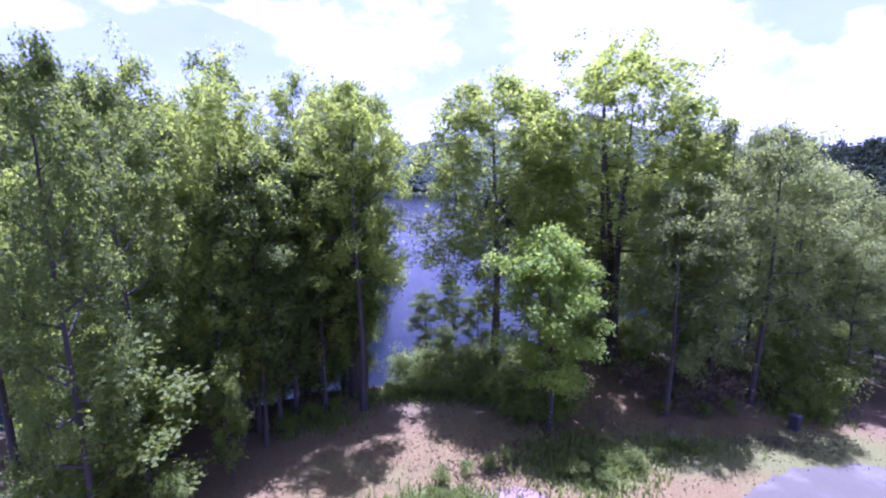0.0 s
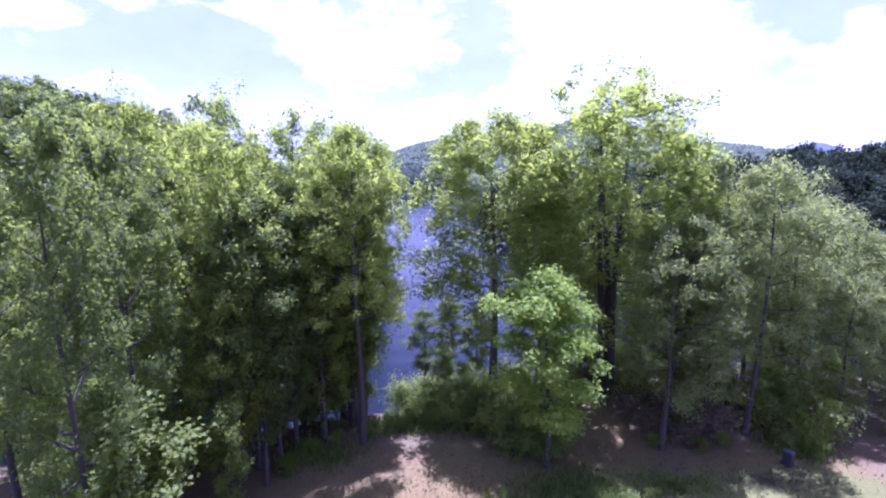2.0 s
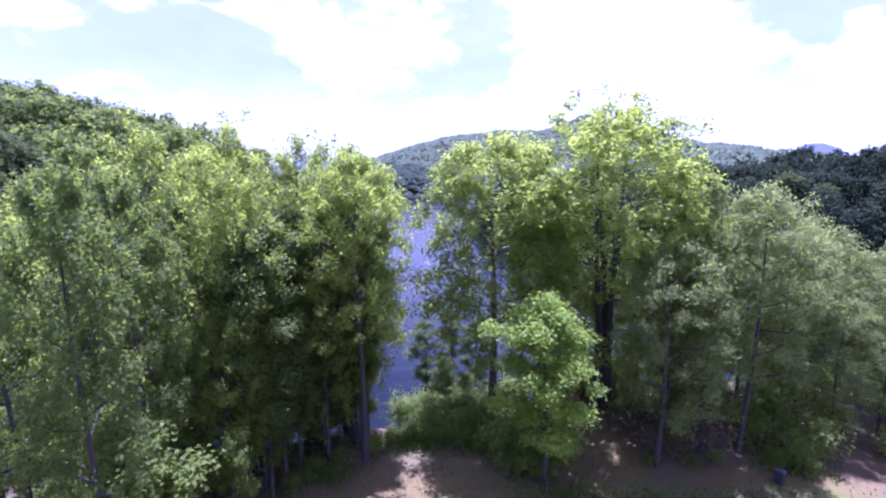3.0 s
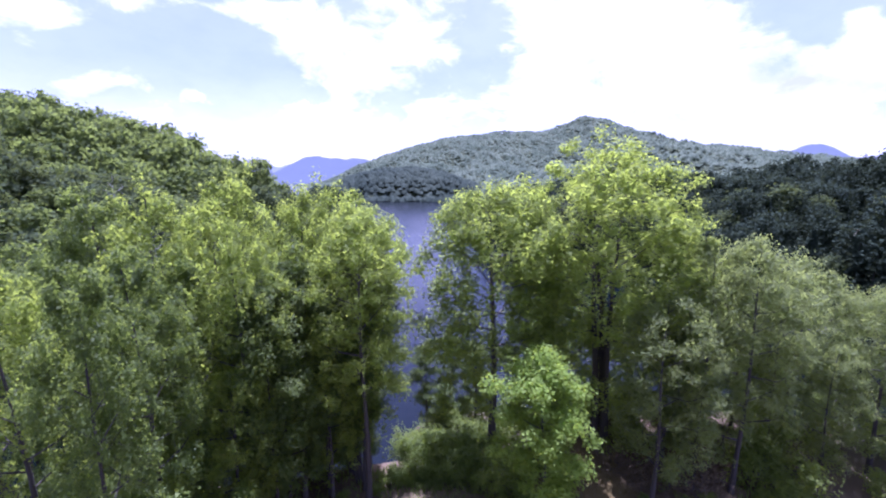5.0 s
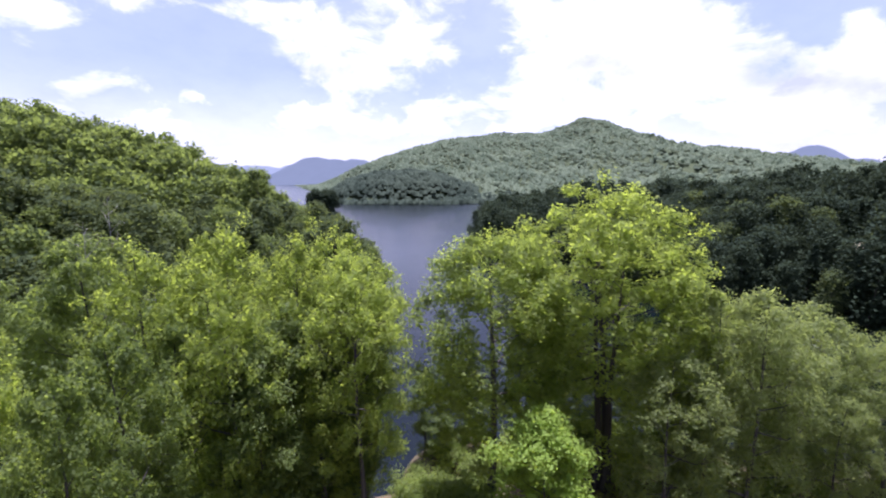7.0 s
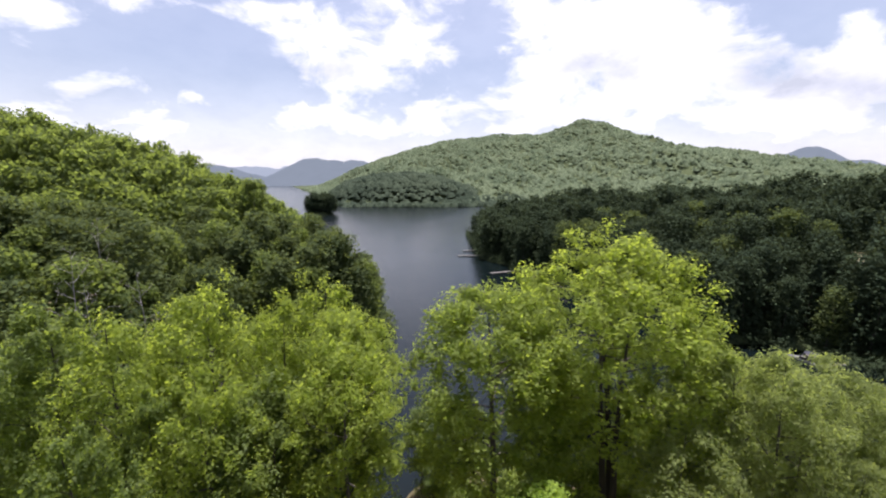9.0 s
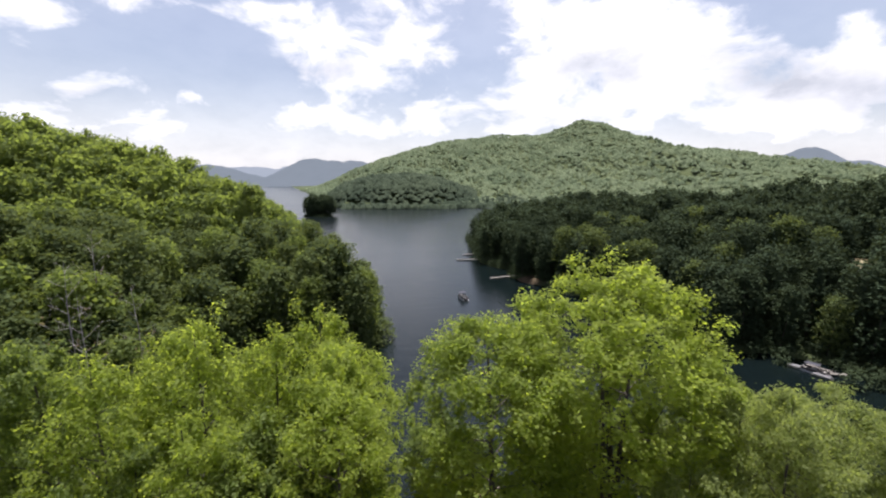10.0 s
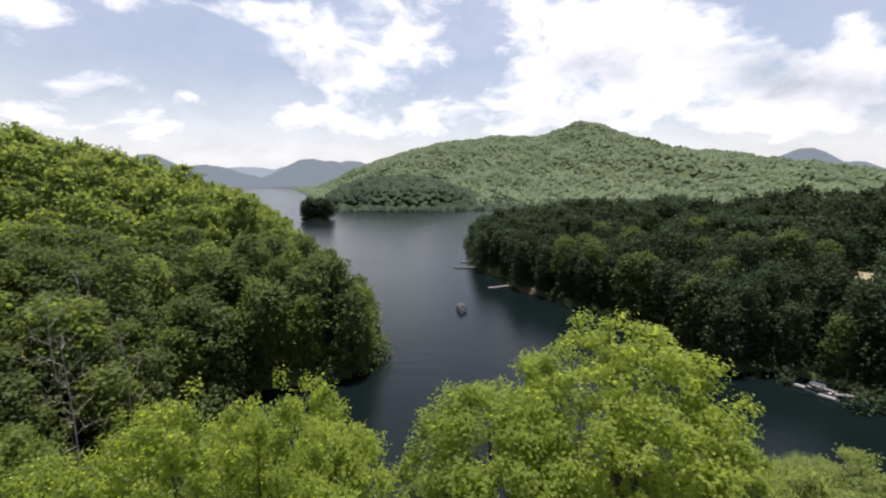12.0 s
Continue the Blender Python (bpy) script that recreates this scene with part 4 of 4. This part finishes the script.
LOW = [(v.reshape(-1, 3, 3)[::3].reshape(-1, 3) * np.array([0.8, 0.8, 0.62]) + np.array([0, 0, -3.4]), f[:len(f[::3])]) for v, f in ROUGH]
x, y, h = scatter(rng, -110, -8, 60, 190, 2.7, lambda x, y, h: (h < 3.5), -0.9)
forest_stuff(rng, "shore_thicket", x, y, h, LOW, LEAF_HALF_SHADED, "leafy thicket hanging over the cove's shore", 0.75, 1.2)
x, y, h = scatter(rng, 8, 120, 55, 285, 2.9, lambda x, y, h: (h < 3.2) & (np.hypot(x - 33, y - 150) > 9) & (np.hypot(x - 78.6, y - 78.6) > 5) & (x < 1.2 * y) & ((x > 18) | (y < 190)), -0.9)
forest_stuff(rng, "dark_shore_thicket", x, y, h, LOW, LEAF_SHADED, "dark thicket along the channel's shore", 0.45, 0.8)
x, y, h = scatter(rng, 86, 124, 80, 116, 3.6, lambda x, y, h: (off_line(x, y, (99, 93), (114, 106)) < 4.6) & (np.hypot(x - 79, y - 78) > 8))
forest_stuff(rng, "young_growth", x, y, h, LOW, LEAF_SHADED, "low dark young growth on the slope below the house", 0.5, 0.85)
x, y, h = scatter(rng, -175, -100, 430, 475, 4.4, lambda x, y, h: (np.hypot((x + 135) / 19, (y - 452) / 13) < 1), -0.5)
forest_stuff(rng, "point_trees", x, y, h - 2.6, ROUGH, LEAF_SHADED, "dark trees on a low point in the lake", 1.1, 1.5)


def lump(seed):
    """One crown of the far forest, with an uneven outline."""
    rng = np.random.default_rng(seed)
    a = np.arange(6) * math.pi / 3
    rings = [np.stack([np.cos(a + q) * r, np.sin(a + q) * r, 0 * a + z], -1) for r, z, q in ((4.9, 1.6, 0.3), (3.1, 5.2, 0.6))]
    v = np.concatenate(rings + [np.array([[0, 0, 6.6]])]) * rng.uniform(0.78, 1.25, (13, 1)) * np.array([0.95, 0.95, 0.88])
    k = np.arange(6)
    n = (k + 1) % 6
    f = np.concatenate([np.stack(t, -1) for t in ((k, n, n + 6), (k, n + 6, k + 6), (k + 6, n + 6, k * 0 + 12))])
    return v, f


LUMPS = [lump(k) for k in range(6)]
x, y, h = scatter(rng, -200, 110, 585, 800, 5.6, lambda x, y, h: np.hypot((x + 66) / 127, (y - 690) / 102) < 1, -1.0)
forest_stuff(rng, "foothill_forest", x, y, h, LUMPS, SHADED_FAR_WOOD, "forest on a low foothill by the far shore, cloud shade put into its colour", 0.9, 1.5)
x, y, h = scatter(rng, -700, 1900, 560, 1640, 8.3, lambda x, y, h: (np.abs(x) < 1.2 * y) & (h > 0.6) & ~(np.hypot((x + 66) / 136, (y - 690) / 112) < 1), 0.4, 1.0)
forest_stuff(rng, "mountain_forest", x, y, h, LUMPS, HAZY_WOOD, "green forest covering the long mountain behind the lake", 0.6, 1.35)
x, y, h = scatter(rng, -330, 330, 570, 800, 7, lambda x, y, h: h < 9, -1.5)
forest_stuff(rng, "far_shore_forest", x, y, h, LUMPS, SHADED_FAR_WOOD, "dark trees along the far shore", 0.8, 1.4)
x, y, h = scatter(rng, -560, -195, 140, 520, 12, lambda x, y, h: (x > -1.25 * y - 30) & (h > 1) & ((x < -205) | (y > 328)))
forest_stuff(rng, "far_hillside_forest", x, y, h, LUMPS, HAZY_WOOD, "green forest on the further shoulder of the hill", 1.4, 2.2)


# ---- things on the clearing ----
def grass(name, rng, spots, blades, tall, mat, label):
    """Blades of grass in round patches: across, ahead, radius across, radius ahead, share."""
    share = np.array([q[4] for q in spots])
    which = rng.choice(len(spots), blades, p=share / share.sum())
    rows = np.array([q[:4] for q in spots])[which]
    a, r = rng.uniform(0, 6.283, blades), np.minimum(np.abs(rng.normal(0, 0.62, blades)), 1.4)
    x, y = rows[:, 0] + rows[:, 2] * r * np.cos(a), rows[:, 1] + rows[:, 3] * r * np.sin(a)
    z = height(x, y)
    turn, bend = rng.uniform(0, 6.283, blades), rng.uniform(0.15, 0.6, blades)
    h = tall * rng.uniform(0.5, 1.3, blades) * (0.7 + 0.5 * (waves(x, y, 1.7, 3) > 0))
    side = np.stack([np.cos(turn), np.sin(turn), 0 * turn], -1) * 0.035
    tip = np.stack([-np.sin(turn) * bend * h, np.cos(turn) * bend * h, h], -1)
    foot = np.stack([x, y, z - 0.02], -1)
    mid = foot + tip * np.array([0.35, 0.35, 0.6])
    verts = np.stack([foot - side, foot + side, mid + side * 0.8, mid - side * 0.8, foot + tip], 1).reshape(-1, 3)
    k = np.arange(blades)[:, None] * 5
    tagged(new(name, mesh_of(name, verts, [k + np.array([0, 1, 2, 3]), k + np.array([3, 2, 4])], mat)), label, "grass", kind="stuff")


rng = np.random.default_rng(77)
grass("tall_grass", rng, [(7.2, 16.0, 2.8, 1.9, 3.0), (-0.8, 23.2, 4.6, 1.5, 2.4), (0.3, 13.4, 2.4, 1.0, 0.8), (12.4, 17.0, 3.0, 1.2, 0.35), (21.6, 20.6, 2.0, 1.6, 0.6), (-7.0, 19.6, 2.4, 1.4, 0.7)],
      16000, 0.38, GRASS, "long green grass in patches round the clearing")
grass("short_grass", rng, [(3.0, 15.5, 11.0, 6.0, 3.0), (9.5, 20.0, 3.5, 5.0, 0.6), (18.0, 17.6, 5.0, 1.6, 0.8)], 9000, 0.12,
      leaf_material("dry_grass_blade", (0.12, 0.105, 0.045), (0.21, 0.18, 0.09), (0.2, 0.18, 0.07), 0.7, 0.25), "short dry grass on the worn clearing")


def litter_bin(m):
    ob = thing("litter_bin", m, "black plastic litter bin at the rim of the gravel", "bin")
    part("body", box(0.56, 0.56, 0.86, (0, 0, 0), 0.03, 1.12), BLACK_PLASTIC, ob)
    part("lid", box(0.68, 0.68, 0.07, (0, 0, 0.87), 0.025, 0.9), BLACK_PLASTIC, ob, "slightly domed black lid")
    part("handle", rod([(-0.2, 0.33, 0.80), (-0.2, 0.40, 0.83), (0.2, 0.40, 0.83), (0.2, 0.33, 0.80)], 0.015, BLACK_PLASTIC, "handle"), None, ob)
    for side in (-0.25, 0.25):
        wheel = bmesh.new()
        bmesh.ops.create_cone(wheel, cap_ends=True, segments=14, radius1=0.1, radius2=0.1, depth=0.05, matrix=pose(side, 0.28, 0.1, 0, 90, 0))
        part("wheel", wheel, BLACK_PLASTIC, ob)


litter_bin(pose(19.8, 18.8, float(height(19.8, 18.8)) + 0.005, 0, 0, 25) @ Matrix.Diagonal((0.72, 0.72, 0.95, 1)))


# ---- boats, docks and the house by the water ----
def pontoon_boat(m, label):
    ob = thing("pontoon_boat", m, label, "boat")
    for side in (-0.95, 0.95):
        hull = bmesh.new()
        bmesh.ops.create_cone(hull, cap_ends=True, segments=14, radius1=0.32, radius2=0.32, depth=5.6, matrix=pose(0, side, 0.12, 0, 90, 0))
        bmesh.ops.create_cone(hull, cap_ends=True, segments=14, radius1=0.32, radius2=0.03, depth=0.8, matrix=pose(3.2, side, 0.12, 0, 90, 0))
        part("pontoon", hull, GREY_METAL, ob)
    part("deck", box(6.2, 2.5, 0.12, (0, 0, 0.45), 0.02), BOAT_PANEL, ob)
    for x, y, sx, sy in ((0, -1.2, 5.4, 0.06), (0, 1.2, 5.4, 0.06), (-2.75, 0, 0.06, 2.3), (2.75, 0.7, 0.06, 0.9), (2.75, -0.7, 0.06, 0.9)):
        part("side_panel", box(sx, sy, 0.62, (x, y, 0.6), 0.01), BOAT_PANEL, ob)
    for x, y in ((2.2, 0.7), (2.2, -0.7), (-2.2, 0.0), (-0.3, 0.75)):
        bench = part("bench", box(0.9, 0.75, 0.35, (x, y, 0.57), 0.05), SEAT_VINYL, ob)
        part("backrest", box(0.16, 0.75, 0.45, (x + (0.38 if x > 0 else -0.38), y, 0.9), 0.05), SEAT_VINYL, bench)
    part("console", box(0.5, 0.6, 0.75, (-0.4, -0.75, 0.57), 0.04, 0.8), WHITE_PAINT, ob)
    for x in (-1.9, 0.9):
        for y in (-1.15, 1.15):
            part("pole", rod([(x, y, 0.6), (x * 0.9 - 0.1, y * 0.97, 2.5)], 0.03, GREY_METAL, "pole"), None, ob)
    roof = box(3.2, 2.4, 0.08, (-0.5, 0, 2.5), 0.03)
    for v in roof.verts:
        v.co.z += 0.14 * (1 - (v.co.y / 1.2) ** 2)
    part("sunshade", roof, NAVY, ob, "dark canvas sunshade on four poles")
    motor = part("motor", box(0.4, 0.4, 0.7, (-3.25, 0, 0.3), 0.08, 0.8), BLACK_PLASTIC, ob)
    part("shaft", box(0.12, 0.12, 0.7, (-3.25, 0, -0.4), 0.02), GREY_METAL, motor)


pontoon_boat(pose(8.2, 131.5, 0.02, 0, 0, -71) @ Matrix.Scale(0.82, 4), "dark pontoon boat with a canvas sunshade on the open lake")
pontoon_boat(pose(77.6, 78.6, 0.02, 0, 0, -62) @ Matrix.Scale(0.72, 4), "pontoon boat with a dark sunshade moored at the dock")



def dock(m, long, wide, label, posts=True):
    """A plank jetty along x with posts; its planks are pieces of their own."""
    ob = thing("jetty", m, label, "dock")
    for side in (-0.4, 0.4):
        part("beam", box(long, 0.14, 0.18, (0, side * wide, 0.22), 0.01), DOCK_WOOD, ob)
    plank = None
    count = int(long / 0.24)
    for k in range(count):
        if plank is None:
            plank = part("plank", box(0.22, wide, 0.05, (0, 0, 0.40), 0.008), DOCK_WOOD, ob)
            piece = plank
        else:
            piece = new("plank", plank.data)
            piece.parent = ob
        piece.location = ((k + 0.5) * long / count - long / 2, 0, 0)
    if posts:
        for k in range(max(2, int(long / 2.5)) + 1):
            for side in (-0.5, 0.5):
                x = -long / 2 + 0.1 + k * (long - 0.2) / max(2, int(long / 2.5))
                part("post", rod([(x, side * wide, -1.5), (x, side * wide, 0.95)], 0.08, DOCK_WOOD, "post"), None, ob)
    return ob


dock(pose(14.0, 197.5, 0, 0, 0, 4), 10.5, 1.6, "small weathered jetty at the wooded point")
dock(pose(16.2, 212.0, 0, 0, 0, 8), 7.5, 1.6, "short jetty behind the wooded point")
dock(pose(26.4, 161.0, 0, 0, 0, 22), 12.5, 1.5, "pale floating jetty running out from a bare bank", False)
dock(pose(79.5, 79.7, 0, 0, 0, -62), 4.2, 1.6, "grey floating dock beside moored boats")
dock(pose(81.0, 77.2, 0, 0, 0, -12), 3.6, 0.9, "narrow gangway from the dock to the bank")


def row_boat(m, label, cover):
    ob = thing("boat", m, label, "boat")
    hull = bmesh.new()
    rings = []
    for k, (x, w, d) in enumerate(((-2.1, 0.75, 0.35), (-1.0, 0.9, 0.4), (0.4, 0.88, 0.4), (1.5, 0.6, 0.38), (2.3, 0.06, 0.3))):
        rings.append([hull.verts.new((x, y * w, z)) for y, z in ((-1, 0.45 + 0.03 * k * k / 4), (-0.75, 0.0), (0, -d * 0.5), (0.75, 0.0), (1, 0.45 + 0.03 * k * k / 4))])
    for a, b in zip(rings, rings[1:]):
        for i in range(4):
            hull.faces.new((a[i], b[i], b[i + 1], a[i + 1]))
    hull.faces.new(rings[0])
    bmesh.ops.solidify(hull, geom=hull.faces[:], thickness=0.05)
    part("hull", hull, WHITE_PAINT, ob)
    if cover:
        part("cover", box(3.6, 1.6, 0.25, (-0.1, 0, 0.45), 0.1, 0.6), GREY_COVER, ob, "grey boat cover")
    else:
        for x in (-1.2, 0.2):
            part("thwart", box(0.3, 1.5, 0.05, (x, 0, 0.3), 0.01), DOCK_WOOD, ob)


GREY_COVER = plain("grey_boat_cover", (0.13, 0.13, 0.14), 0.85)
row_boat(pose(68.6, 96.6, 0.08, 0, 0, 160), "small white rowing boat under the dark bank", False)
row_boat(pose(76.0, 80.6, 0.08, 0, 0, -50) @ Matrix.Scale(0.8, 4), "white motor boat moored beside the dock", True)
row_boat(pose(77.4, 76.6, 0.08, 0, 0, -56) @ Matrix.Scale(0.75, 4), "white motor boat moored at the end of the dock", True)


def lake_house(x, y, eaves, turn):
    z = float(height(x, y)) - 0.3
    ob = thing("lake_house", pose(x, y, z, 0, 0, turn), "dark wooden lake house with a cream metal roof", "house")
    high = eaves - z
    part("wall", box(5.8, 6.4, high, (0, 0, 0), 0.03), DARK_WALL, ob)
    roof = box(6.4, 4.6, 0.18, (0, 0, 0), 0.03)
    bmesh.ops.transform(roof, matrix=pose(0, -1.9, high + 0.6, 22, 0, 0), verts=roof.verts)
    part("roof", roof, CREAM_ROOF, ob, "cream metal roof slope")
    rear = box(6.4, 2.6, 0.18, (0, 0, 0), 0.03)
    bmesh.ops.transform(rear, matrix=pose(0, 1.9, high + 1.3, -22, 0, 0), verts=rear.verts)
    part("roof", rear, CREAM_ROOF, ob)
    part("fascia", box(6.5, 0.12, 0.2, (0, -4.1, high - 0.38), 0.02), WHITE_PAINT, ob, "white fascia board")
    for level in (high - 2.3, high - 5.2):
        for wx in (-1.9, 0.0, 1.9):
            if level < 0.3:
                continue
            window = part("window", box(1.3, 0.1, 1.4, (wx, -3.25, level), 0.02), WHITE_PAINT, ob)
            part("pane", box(1.1, 0.06, 1.2, (wx, -3.32, level + 0.1), 0), WINDOW_GLASS, window)
    deck = part("deck", box(8.4, 2.2, 0.16, (0, -4.3, max(0.6, high - 5.6)), 0.02), DOCK_WOOD, ob)
    for k in range(5):
        part("post", box(0.14, 0.14, max(0.6, high - 5.6) + 1.0, (-4 + 2 * k, -5.3, 0), 0.01), DOCK_WOOD, deck)
    part("rail", box(8.3, 0.1, 0.1, (0, -5.3, max(0.6, high - 5.6) + 1.0), 0.01), WHITE_PAINT, deck)


lake_house(128.3, 119.6, 13.8, -46)
